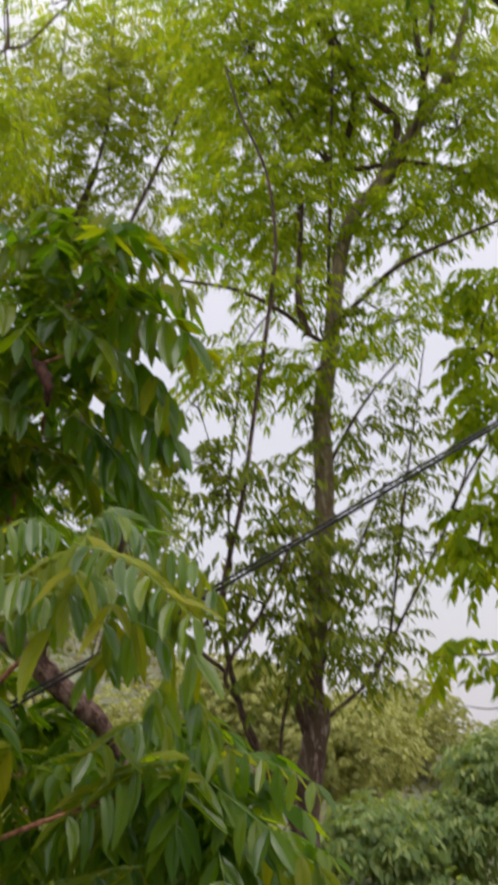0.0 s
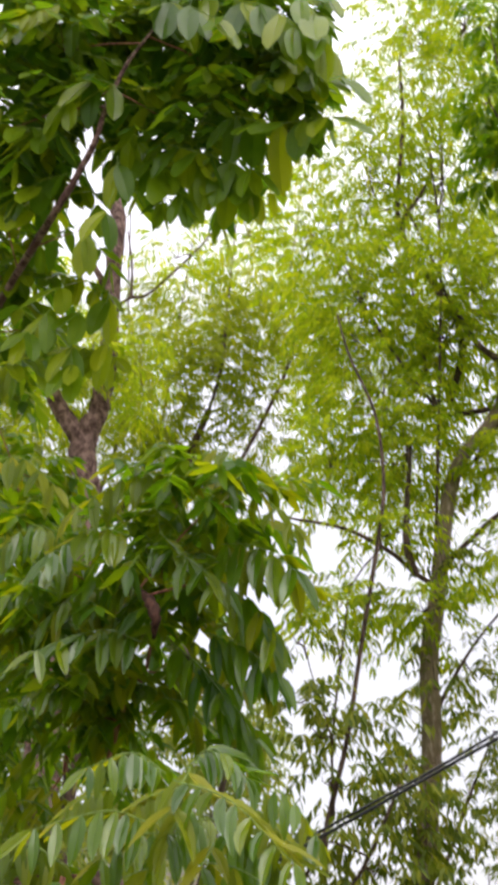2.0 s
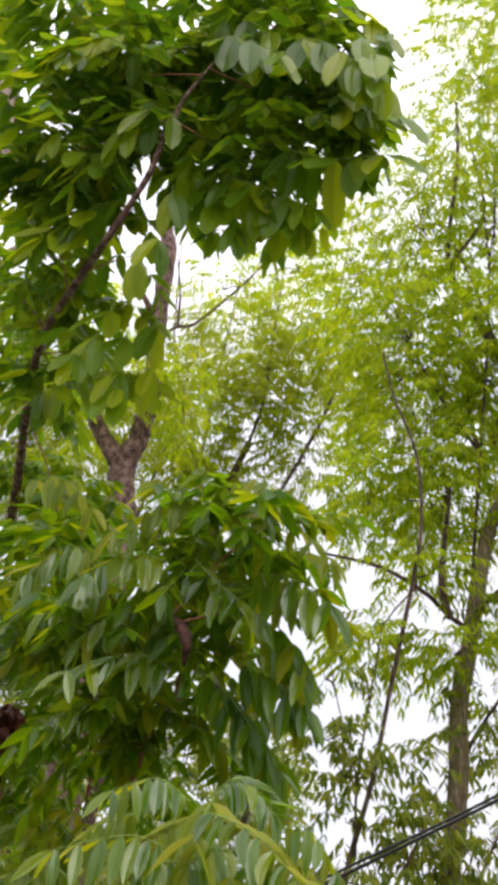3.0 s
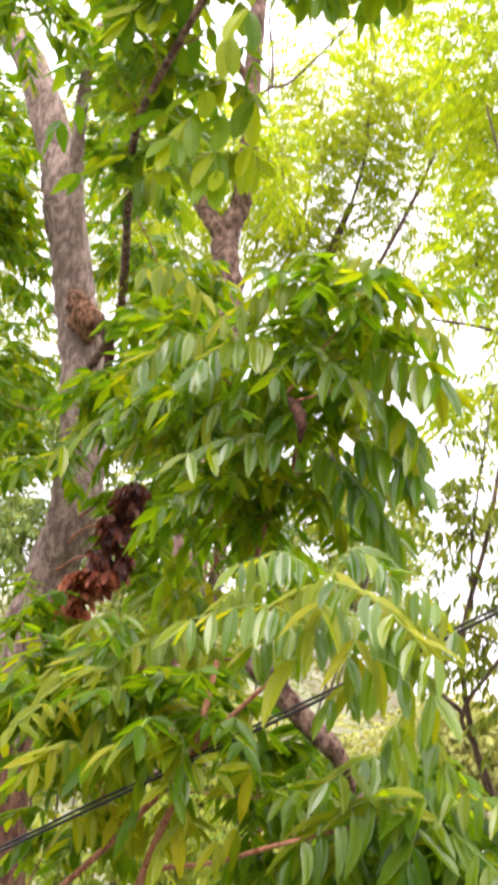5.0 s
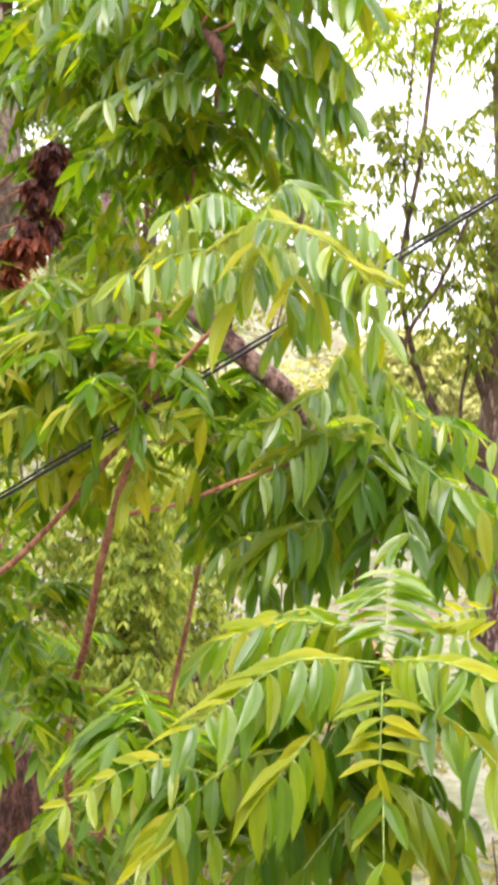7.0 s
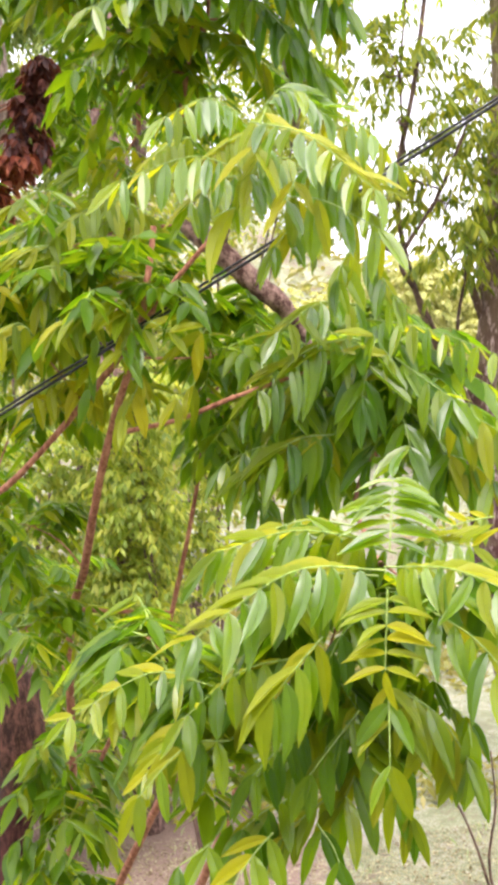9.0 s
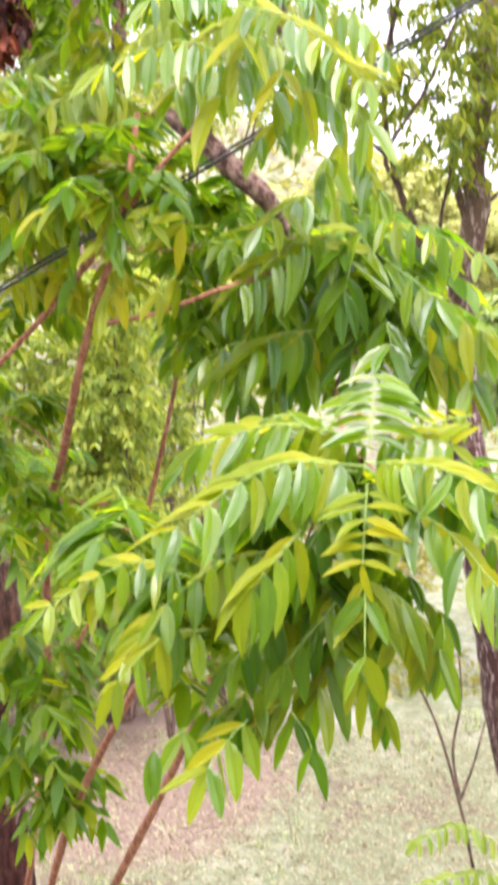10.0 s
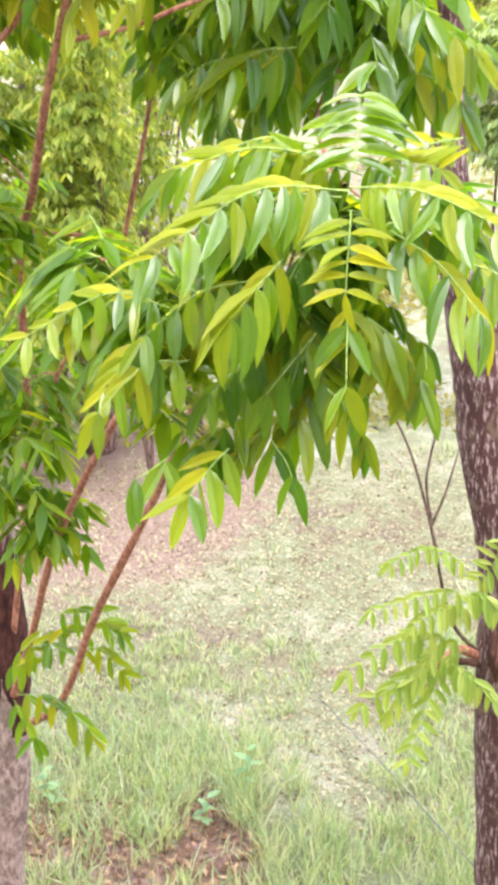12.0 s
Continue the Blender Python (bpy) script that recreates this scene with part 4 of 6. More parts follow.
# ---- light crown between the two, further back ----
def back_tree(seed, split, tops, *clumps):
    at = foot((split[0], split[1]))
    back = Plant("tree", at, "slim tree with a light olive crown of fine leaves", "tree", BARK_DARK, "trees of the grove", seed)
    back.stem("trunk", [at, split, tops[0][0]], [0.13, 0.09, 0.045], 8)
    for t in tops:
        back.stem("limb", [split] + t, [0.034, 0.02, 0.008], 7)
    for some in clumps:
        back.leaves(some, LEAF_OLIVE, 0.11, 0.029, 0.42, 8, 0.4, 0.75, twig=0.0025, more=3.7, loose=1.35, jitter=0.8)
    back.finish()


back_tree(30, (-3.326, 14.500, 7.891), [[(-1.897, 14.500, 12.350), (-1.725, 14.600, 13.887), (-1.631, 14.800, 15.949)], [(-0.928, 14.400, 12.672), (-0.840, 14.500, 14.307), (-0.666, 14.600, 16.222)]],
          [(-2.67, 14.50, 12.37, 0.48, 0.65, 0.7, 34), (-1.84, 14.30, 12.85, 0.48, 0.61, 0.7, 38), (-1.16, 14.50, 12.21, 0.52, 0.69, 0.7, 26), (-1.44, 14.80, 14.13, 0.50, 0.57, 0.7, 30), (-0.63, 14.60, 13.60, 0.45, 0.77, 0.7, 40), (-2.64, 14.80, 13.13, 0.52, 0.65, 0.7, 34), (-1.72, 14.60, 13.56, 0.56, 0.65, 0.7, 40), (-1.27, 14.50, 12.19, 0.61, 0.69, 0.7, 12), (-2.36, 14.60, 11.89, 0.65, 0.51, 0.7, 16)])
back_tree(31, (-4.803, 16.500, 8.319), [[(-3.068, 16.500, 12.486), (-2.759, 16.500, 14.498), (-2.567, 16.800, 17.041)], [(-3.398, 16.400, 13.351), (-3.542, 16.500, 15.286), (-3.650, 16.600, 17.340)]],
          [(-3.83, 16.50, 13.19, 0.59, 0.69, 0.8, 40), (-3.52, 16.50, 14.38, 0.60, 0.71, 0.8, 30), (-2.55, 16.80, 15.15, 0.61, 0.69, 0.8, 26), (-2.73, 16.60, 15.48, 0.65, 0.88, 0.8, 26), (-1.37, 16.60, 15.79, 0.55, 0.77, 0.8, 36), (-0.68, 16.40, 14.11, 0.44, 0.81, 0.8, 30), (-3.50, 16.40, 14.00, 0.45, 0.72, 0.8, 24), (-5.79, 16.00, 14.76, 0.74, 0.89, 0.8, 24), (-4.94, 16.00, 13.11, 0.89, 0.94, 0.8, 60), (-5.44, 15.60, 11.60, 0.56, 0.80, 0.7, 40)],
          [(-5.86, 15.80, 14.27, 0.64, 1.07, 0.7, 50), (-5.65, 15.80, 12.86, 0.62, 0.74, 0.7, 50), (-6.98, 15.60, 10.24, 0.70, 1.50, 0.7, 60), (-7.37, 15.60, 12.92, 0.64, 1.43, 0.7, 60), (-4.36, 15.60, 11.23, 0.67, 0.78, 0.7, 40), (-2.74, 15.50, 11.74, 0.65, 0.69, 0.7, 30), (-4.70, 15.50, 13.35, 0.77, 0.79, 0.7, 36), (-4.43, 15.00, 11.75, 0.72, 0.80, 0.7, 44), (-2.78, 15.50, 12.05, 0.65, 0.63, 0.7, 34)])

# ---- tree with the scarred pale trunk and reddish branches, its leaves near the camera ----
A_FOOT = foot(((-1.791, 4.400, 0.928)[0], 4.4))
near = Plant("scarred_tree", A_FOOT, "pale-barked tree with a scar and long reddish branches", "tree", BARK_PALE, "trees of the grove", 21)
near.stem("trunk", [A_FOOT, (-1.810, 4.400, 0.926), (-1.717, 4.400, 1.625), (-1.676, 4.450, 3.436), (-1.785, 4.500, 3.992), (-1.895, 4.650, 4.727), (-1.919, 4.700, 5.327), (-1.882, 4.800, 5.693), (-1.802, 4.850, 5.999), (-1.809, 4.900, 6.317),
                     (-1.848, 4.900, 6.741), (-1.920, 4.900, 7.072), (-2.033, 4.950, 7.497), (-2.153, 5.000, 7.947), (-2.331, 5.000, 8.396), (-2.648, 5.100, 8.949), (-2.222, 5.200, 9.233), (-2.468, 5.300, 10.623)],
          [0.1, 0.1, 0.1, 0.098, 0.096, 0.1, 0.105, 0.1, 0.095, 0.09, 0.085, 0.08, 0.072, 0.06], 14, 0.22, per=7)
near.stem("second_stem", [(-1.816, 4.900, 6.687), (-1.888, 4.800, 7.251), (-1.922, 4.750, 7.651), (-1.910, 4.700, 7.999), (-1.873, 4.700, 8.353), (-1.738, 4.600, 8.337), (-1.905, 4.600, 9.098)], [0.04, 0.035, 0.03, 0.026, 0.022], 10)
# darker sleeves set around the paler trunk
near.stem("dark_stretch", [(-1.669, 4.360, 3.263), (-1.640, 4.350, 3.470), (-1.652, 4.380, 3.684), (-1.687, 4.420, 3.785)], [0.06, 0.096, 0.09, 0.05], 14, 0.3, "dark brown stretch of the trunk", SCAR_DARK)
near.stem("dark_bark", [(-1.698, 4.400, 1.806), (-1.667, 4.410, 2.204), (-1.693, 4.430, 3.028), (-1.678, 4.450, 3.413)], [0.1, 0.106, 0.107, 0.1], 14, 0.14, "dark maroon-brown stretch of bark", BARK_MAROON)
near.stem("dark_bark", [(-1.765, 4.490, 3.9), (-1.85, 4.590, 4.4), (-1.905, 4.660, 4.9), (-1.922, 4.700, 5.33)], [0.09, 0.106, 0.108, 0.09], 14, 0.14, "dark reddish-brown stretch of bark", BARK_RUST)
near.stem("scar", [(-1.909, 4.820, 7.059), (-1.841, 4.790, 6.977), (-1.802, 4.780, 6.892), (-1.801, 4.830, 6.821)], [0.02, 0.06, 0.066, 0.02], 12, 0.55, "torn rusty-brown scar on the trunk", SCAR)
# dark rod standing in for the shade of a hollow under the scar
near.stem("dark_hollow", [(-1.785, 4.780, 6.878), (-1.694, 4.720, 6.841), (-1.648, 4.680, 6.708), (-1.664, 4.700, 6.555)], [0.028, 0.028, 0.024, 0.012], 9, 0.35, bark=BARK_MAROON)
near.stem("branch", [(-1.590, 4.300, 1.880), (-1.339, 4.100, 2.166), (-1.099, 3.800, 2.712), (-0.798, 3.400, 3.314), (-0.632, 3.100, 3.666), (-0.458, 2.600, 4.066)], taper(0.024, 0.7, 0.58, 0.35), 8, 0.2, bark=BARK_RED)
near.stem("branch", [(-1.610, 4.300, 2.051), (-1.441, 4.100, 2.451), (-1.177, 3.700, 3.079), (-0.845, 3.200, 3.675), (-0.689, 2.900, 3.902)], taper(0.024, 0.7, 0.58, 0.35), 8, 0.2, bark=BARK_RED)
near.stem("branch", [(-1.644, 4.400, 2.127), (-1.374, 4.100, 3.252), (-1.209, 3.700, 4.048), (-1.055, 3.400, 4.340), (-0.928, 3.150, 4.600), (-0.829, 3.000, 4.803), (-0.735, 2.900, 4.985), (-0.700, 2.900, 5.134), (-0.675, 2.900, 5.267)], taper(0.02, 0.7, 0.58, 0.35), 8, 0.2, bark=BARK_RED)
near.stem("branch", [(-1.291, 3.200, 4.569), (-1.155, 3.100, 4.633), (-0.944, 3.000, 4.806), (-0.742, 2.900, 4.999), (-0.621, 2.850, 5.128), (-0.500, 2.800, 5.236)], taper(0.014, 0.7, 0.58, 0.35), 8, 0.2, bark=BARK_RED)
near.stem("branch", [(-0.802, 2.900, 4.766), (-0.645, 2.900, 4.793), (-0.503, 2.900, 4.841), (-0.341, 2.950, 4.890), (-0.233, 3.000, 4.927)], taper(0.01, 0.7, 0.58, 0.35), 8, 0.2, bark=BARK_RED)
near.stem("branch", [(-0.870, 3.600, 4.072), (-0.766, 3.500, 4.388), (-0.714, 3.500, 4.607), (-0.681, 3.500, 4.806)], taper(0.012, 0.7, 0.58, 0.35), 8, 0.2, bark=BARK_RED)
near.stem("branch", [(-1.123, 3.500, 4.201), (-0.965, 3.500, 4.190), (-0.817, 3.500, 4.186)], taper(0.011, 0.7, 0.58, 0.35), 8, 0.2, bark=BARK_RED)
near.stem("branch", [(-1.306, 3.900, 3.321), (-1.163, 3.800, 3.620), (-1.052, 3.700, 3.806)], taper(0.014, 0.7, 0.58, 0.35), 8, 0.2, bark=BARK_RED)
near.stem("branch", [(-0.651, 3.200, 5.581), (-0.624, 3.200, 5.717), (-0.598, 3.200, 5.822), (-0.571, 3.200, 5.804), (-0.546, 3.200, 5.970)], taper(0.012, 0.7, 0.58, 0.35), 8, 0.2, bark=BARK_RED)
near.stem("branch", [(-0.835, 3.500, 5.609), (-0.832, 3.500, 5.727), (-0.825, 3.500, 5.698)], taper(0.01, 0.7, 0.58, 0.35), 8, 0.2, bark=BARK_RED)
near.stem("cut_limb", [(-0.667, 3.200, 5.300), (-0.628, 3.200, 5.272), (-0.585, 3.190, 5.246), (-0.543, 3.200, 5.195), (-0.479, 3.200, 5.136), (-0.420, 3.200, 5.083), (-0.376, 3.220, 5.020), (-0.325, 3.220, 4.929)], [0.016, 0.024, 0.034, 0.031, 0.029, 0.028, 0.02, 0.006], 12, 0.22, "reddish grey-brown limb cut short, with a knob at its end", BARK_LIMB)
near.stem("stalk", [(-0.307, 3.220, 4.928), (-0.187, 3.150, 4.808), (-0.180, 3.100, 4.694), (-0.231, 3.100, 4.556), (-0.170, 2.600, 4.513), (-0.127, 2.100, 4.564)], [0.007, 0.006, 0.005], 6, 0.1, bark=BARK_RED)
near.stem("stalk", [(-0.180, 3.100, 4.694), (-0.167, 3.100, 4.621), (-0.217, 3.100, 4.534)], [0.005, 0.003], 6, 0.1, bark=BARK_RED)
near.stem("dead_knot", [(-0.536, 2.860, 5.946), (-0.500, 2.820, 5.901), (-0.480, 2.800, 5.853), (-0.489, 2.840, 5.813)], [0.005, 0.013, 0.012, 0.004], 9, 0.6, "brown dead knot at a broken twig", SCAR_DARK)
near.stem("limb_spur", [(-0.574, 3.180, 5.244), (-0.552, 3.160, 5.273), (-0.554, 3.140, 5.306)], [0.026, 0.02, 0.009], 9, 0.35, bark=SCAR_DARK)
near.stem("limb", [(-1.80, 4.850, 6.70), (-1.588, 4.550, 6.788), (-1.488, 4.300, 6.912), (-1.397, 4.000, 7.015), (-1.301, 3.700, 7.067), (-1.200, 3.450, 7.131), (-1.019, 3.200, 7.217), (-0.925, 3.050, 7.221), (-0.850, 2.980, 7.296), (-0.787, 2.950, 7.422), (-0.757, 2.950, 7.570), (-0.713, 2.980, 7.764), (-0.638, 3.000, 7.932)], [0.022, 0.02, 0.018, 0.016, 0.014, 0.013, 0.013, 0.012, 0.011, 0.01, 0.009, 0.007, 0.004], 8, 0.15, bark=BARK_LIMB)
near.stem("limb", [(-1.202, 3.300, 8.091), (-1.176, 3.300, 8.311), (-1.163, 3.300, 8.659)], [0.01, 0.006], 8, bark=BARK_RED)
near.stem("limb", [(-1.531, 4.400, 7.269), (-1.542, 4.400, 7.514), (-1.511, 4.400, 7.655)], [0.016, 0.01], 8, bark=BARK_DARK)
near.stem("limb", [(-0.579, 3.300, 5.999), (-0.436, 3.400, 5.872), (-0.373, 3.500, 5.671), (-0.396, 3.600, 5.549)], [0.014, 0.012, 0.01], 8, bark=BARK_PALE)

# dark wide-leaved canopy overhead
near.leaves([
    (-0.45, 3.20, 8.09, 0.26, 0.20, 0.3, 26), (-0.37, 3.20, 7.81, 0.26, 0.19, 0.3, 26), (-0.53, 3.20, 7.61, 0.18, 0.17, 0.25, 16), (-0.93, 3.30, 8.22, 0.27, 0.20, 0.4, 30),
    (-1.22, 3.30, 7.85, 0.22, 0.27, 0.4, 30), (-1.29, 3.40, 7.60, 0.14, 0.17, 0.3, 14), (-0.88, 3.20, 7.69, 0.13, 0.17, 0.3, 14), (-0.69, 3.30, 8.62, 0.41, 0.29, 0.4, 46),
    (-1.45, 3.40, 8.73, 0.37, 0.34, 0.4, 34),
], LEAF_CANOPY, 0.108, 0.048, 0.2, 3, 0.35, 0.5, True, 0.002, True, more=1.6, jitter=0.7)
near.leaves([
    (-0.47, 3.15, 8.24, 0.28, 0.17, 0.3, 26), (-0.96, 3.10, 7.95, 0.20, 0.21, 0.3, 18), (-0.28, 3.10, 8.04, 0.17, 0.14, 0.2, 12), (-1.21, 3.20, 8.35, 0.28, 0.20, 0.3, 22), (-1.11, 3.10, 7.62, 0.12, 0.18, 0.3, 10), (-1.12, 3.60, 7.15, 0.11, 0.12, 0.25, 7), (-1.26, 3.80, 7.04, 0.12, 0.13, 0.25, 8), (-0.90, 3.30, 7.35, 0.05, 0.08, 0.1, 2), (-1.31, 3.50, 7.29, 0.10, 0.10, 0.2, 6),
], LEAF_CANOPY, 0.11, 0.046, 0.18, 3, 0.35, 0.5, True, 0.002, True, more=1.3, jitter=0.7)
# hanging leaves of the middle
near.leaves([
    (-0.47, 3.00, 6.25, 0.12, 0.08, 0.2, 18), (-0.35, 2.90, 6.20, 0.13, 0.10, 0.25, 20), (-0.52, 3.10, 6.11, 0.13, 0.08, 0.25, 17), (-0.32, 2.90, 5.97, 0.08, 0.07, 0.15, 7),
    (-0.96, 3.30, 6.22, 0.12, 0.12, 0.3, 22), (-0.78, 3.20, 5.94, 0.18, 0.14, 0.3, 34), (-0.48, 3.20, 5.92, 0.09, 0.08, 0.2, 6), (-0.35, 3.10, 5.79, 0.06, 0.06, 0.15, 3),
    (-0.76, 3.20, 5.71, 0.13, 0.14, 0.25, 24), (-0.55, 3.30, 5.73, 0.14, 0.07, 0.25, 12), (-0.99, 3.40, 6.05, 0.12, 0.13, 0.25, 16), (-1.10, 3.80, 6.44, 0.14, 0.13, 0.25, 14),
], LEAF_NEAR, 0.085, 0.03, 0.22, 6, 0.3, 0.5, True, 0.002, True, more=0.9, jitter=1.0)
near.leaves([
    (-2.64, 5.50, 8.25, 0.20, 0.49, 0.3, 44), (-1.97, 4.20, 8.13, 0.33, 0.28, 0.3, 34), (-2.35, 4.70, 7.39, 0.18, 0.40, 0.3, 30), (-1.76, 4.70, 8.09, 0.15, 0.31, 0.25, 16), (-2.35, 4.70, 7.59, 0.18, 0.44, 0.3, 26), (-2.21, 4.70, 6.49, 0.17, 0.29, 0.3, 22), (-1.28, 3.70, 7.52, 0.17, 0.19, 0.3, 20), (-2.05, 5.60, 8.28, 0.21, 0.35, 0.25, 30), (-2.54, 5.50, 7.49, 0.21, 0.29, 0.3, 32), (-2.45, 5.50, 6.96, 0.23, 0.31, 0.3, 40), (-2.02, 4.60, 6.19, 0.18, 0.20, 0.3, 12),
], LEAF_NEAR, 0.085, 0.03, 0.2, 6, 0.3, 0.5, True, 0.002, True, more=1.5, jitter=1.0)
near.leaves([
    (-1.43, 4.20, 7.44, 0.22, 0.23, 0.3, 16), (-1.72, 4.30, 6.15, 0.11, 0.08, 0.2, 8), (-1.88, 5.50, 7.58, 0.15, 0.21, 0.25, 16), (-1.28, 4.40, 6.93, 0.17, 0.18, 0.25, 16), (-1.26, 3.80, 6.21, 0.10, 0.15, 0.25, 18), (-1.64, 4.00, 5.46, 0.17, 0.16, 0.3, 16), (-1.19, 3.30, 5.18, 0.21, 0.12, 0.3, 32), (-1.00, 3.60, 5.37, 0.12, 0.09, 0.25, 16), (-0.80, 3.00, 5.12, 0.17, 0.11, 0.3, 22), (-1.06, 3.10, 5.00, 0.14, 0.06, 0.2, 8), (-1.06, 3.20, 5.23, 0.09, 0.07, 0.3, 14),
], LEAF_NEAR, 0.085, 0.03, 0.2, 6, 0.3, 0.5, True, 0.002, True, more=1.5, jitter=1.0)
near.leaves([
    (-0.59, 3.10, 4.94, 0.12, 0.09, 0.2, 6), (-1.21, 3.30, 4.19, 0.11, 0.08, 0.3, 14), (-1.24, 3.50, 4.46, 0.13, 0.12, 0.25, 14), (-1.20, 3.40, 4.83, 0.10, 0.11, 0.25, 10),
], LEAF_NEAR, 0.085, 0.03, 0.2, 6, 0.3, 0.5, True, 0.002, True, more=1.5, jitter=1.0)
near.leaves([
    (-0.20, 3.15, 4.94, 0.19, 0.07, 0.2, 14), (-0.08, 3.15, 4.86, 0.13, 0.07, 0.2, 9), (-0.26, 2.25, 4.33, 0.11, 0.07, 0.12, 9), (-0.18, 2.25, 4.25, 0.08, 0.06, 0.1, 4),
], LEAF_DEEP, 0.1, 0.041, 0.14, 4, 0.35, 0.35, True, 0.002, True, more=1.3)
near.leaves([
    (-0.54, 2.30, 4.29, 0.12, 0.10, 0.15, 12), (-0.48, 2.30, 4.07, 0.12, 0.08, 0.12, 5), (-0.22, 2.20, 4.49, 0.19, 0.06, 0.15, 26), (-0.63, 2.40, 4.37, 0.10, 0.08, 0.15, 14), (0.00, 2.15, 4.47, 0.09, 0.07, 0.12, 14),
], LEAF_NEAR, 0.105, 0.033, 0.12, 4, 0.35, 0.45, True, 0.002, True, more=1.2)

# shaded leaves deeper in
near.leaves([
    (-1.71, 4.90, 4.09, 0.18, 0.19, 0.3, 20), (-1.45, 4.70, 3.71, 0.15, 0.23, 0.3, 22), (-1.47, 4.60, 3.37, 0.14, 0.19, 0.3, 20), (-0.59, 3.70, 6.19, 0.20, 0.14, 0.3, 24), (-0.53, 3.60, 5.01, 0.21, 0.12, 0.3, 34), (-0.28, 3.60, 4.96, 0.22, 0.14, 0.3, 50), (-0.51, 3.70, 4.73, 0.25, 0.16, 0.3, 50), (-0.11, 3.60, 4.72, 0.21, 0.15, 0.3, 50), (-1.24, 4.20, 6.55, 0.22, 0.23, 0.3, 36),
], LEAF_DEEP, 0.09, 0.034, 0.2, 6, 0.4, 0.5, True, 0.002, False, more=0.9, jitter=0.75)
near.leaves([
    (-1.33, 4.60, 5.97, 0.22, 0.21, 0.25, 34), (-1.36, 4.40, 6.74, 0.13, 0.25, 0.25, 20), (-1.43, 4.50, 6.35, 0.17, 0.24, 0.25, 28), (-1.28, 4.60, 5.70, 0.17, 0.14, 0.25, 22), (-0.93, 4.60, 5.88, 0.18, 0.13, 0.25, 18),
], LEAF_DEEP, 0.09, 0.034, 0.2, 6, 0.4, 0.5, True, 0.002, False, more=0.9, jitter=0.75)

near.leaves([(-1.25, 3.60, 3.49, 0.14, 0.10, 0.2, 16), (-1.30, 3.70, 3.22, 0.15, 0.14, 0.2, 18), (-1.30, 3.80, 3.16, 0.10, 0.22, 0.2, 14), (-1.23, 3.70, 3.66, 0.09, 0.16, 0.2, 12)], LEAF_NEAR, 0.105, 0.037, 0.19, 5, 0.35, 0.6, True, 0.0025, True, jitter=0.8)
near.leaves([(-1.58, 4.00, 4.53, 0.13, 0.20, 0.2, 18), (-1.60, 4.00, 4.13, 0.14, 0.24, 0.2, 20)], LEAF_NEAR, 0.095, 0.032, 0.18, 5, 0.3, 0.6, True, 0.0025, True)

# a bunch of withered leaves caught beside the trunk
near.leaves([(-1.34, 4.20, 5.98, 0.03, 0.10, 0.04, 30), (-1.38, 4.20, 5.87, 0.06, 0.10, 0.06, 44), (-1.41, 4.20, 5.75, 0.08, 0.09, 0.06, 40)], LEAF_DRY, 0.042, 0.024, 0.04, 3, 0.4, 0.9, True, 0.004, more=1.2, label="bunch of withered maroon leaves", name="withered_leaves", jitter=1.0)
near.leaves([(-1.46, 4.17, 5.66, 0.10, 0.06, 0.06, 40), (-1.51, 4.17, 5.54, 0.05, 0.09, 0.05, 34)], LEAF_RUST, 0.046, 0.025, 0.04, 3, 0.4, 0.9, True, 0.004, more=1.2, label="bunch of withered orange-red leaves", name="withered_leaves", jitter=1.0)
near.finish()

# single leaves of the nearest sprays
# lower spray
frond(near, (-0.100, 2.150, 4.574), (-0.178, 2.135, 4.601), (-0.264, 2.120, 4.590), 7, 0.072, (-100, 0.35, GREEN), (150, 0.1, GREEN))
frond(near, (-0.181, 2.200, 4.577), (-0.220, 2.180, 4.605), (-0.297, 2.160, 4.609), 6, 0.071, (-80, 0.35, GREEN), (160, 0.1, YELLOW))
frond(near, (-0.101, 2.150, 4.583), (-0.043, 2.125, 4.601), (0.033, 2.100, 4.590), 7, 0.071, (-105, 0.35, GREEN), (30, 0.1, YELLOW))
frond(near, (-0.115, 1.970, 4.578), (-0.265, 1.935, 4.586), (-0.432, 1.900, 4.484), 12, 0.095, (-72, 0.4, GREEN), (178, -0.3, YELLOW), 0.3)
frond(near, (-0.138, 2.100, 4.606), (-0.273, 2.075, 4.633), (-0.409, 2.050, 4.603), 10, 0.097, (-122, 0.35, GREEN), (175, -0.5, YELLOW))
frond(near, (-0.171, 2.200, 4.618), (-0.288, 2.175, 4.633), (-0.454, 2.150, 4.558), 9, 0.086, (-118, 0.4, GREEN), (185, -0.4, YELLOW))
frond(near, (-0.110, 2.050, 4.595), None, (-0.101, 2.120, 4.714), 8, 0.083, (172, 0.1, GREEN), (8, 0.1, GREEN), 0.35)
frond(near, (-0.116, 1.950, 4.587), (-0.005, 1.900, 4.589), (0.120, 1.850, 4.540), 10, 0.084, (-118, 0.4, GREEN), (2, -0.3, YELLOW), 0.3)
frond(near, (-0.111, 1.920, 4.557), None, (-0.119, 1.880, 4.433), 6, 0.072, (172, 0.1, YELLOW), (8, 0.1, YELLOW), 0.55)
frond(near, (-0.116, 1.900, 4.391), None, (-0.117, 1.850, 4.285), 2, 0.101, (-132, 0.2, GREEN), (-48, 0.2, GREEN))
frond(near, (-0.117, 1.930, 4.402), None, (-0.117, 1.920, 4.338), 2, 0.097, (-160, 0.1, YELLOW), (-30, 0.1, OLIVE), 0.3)
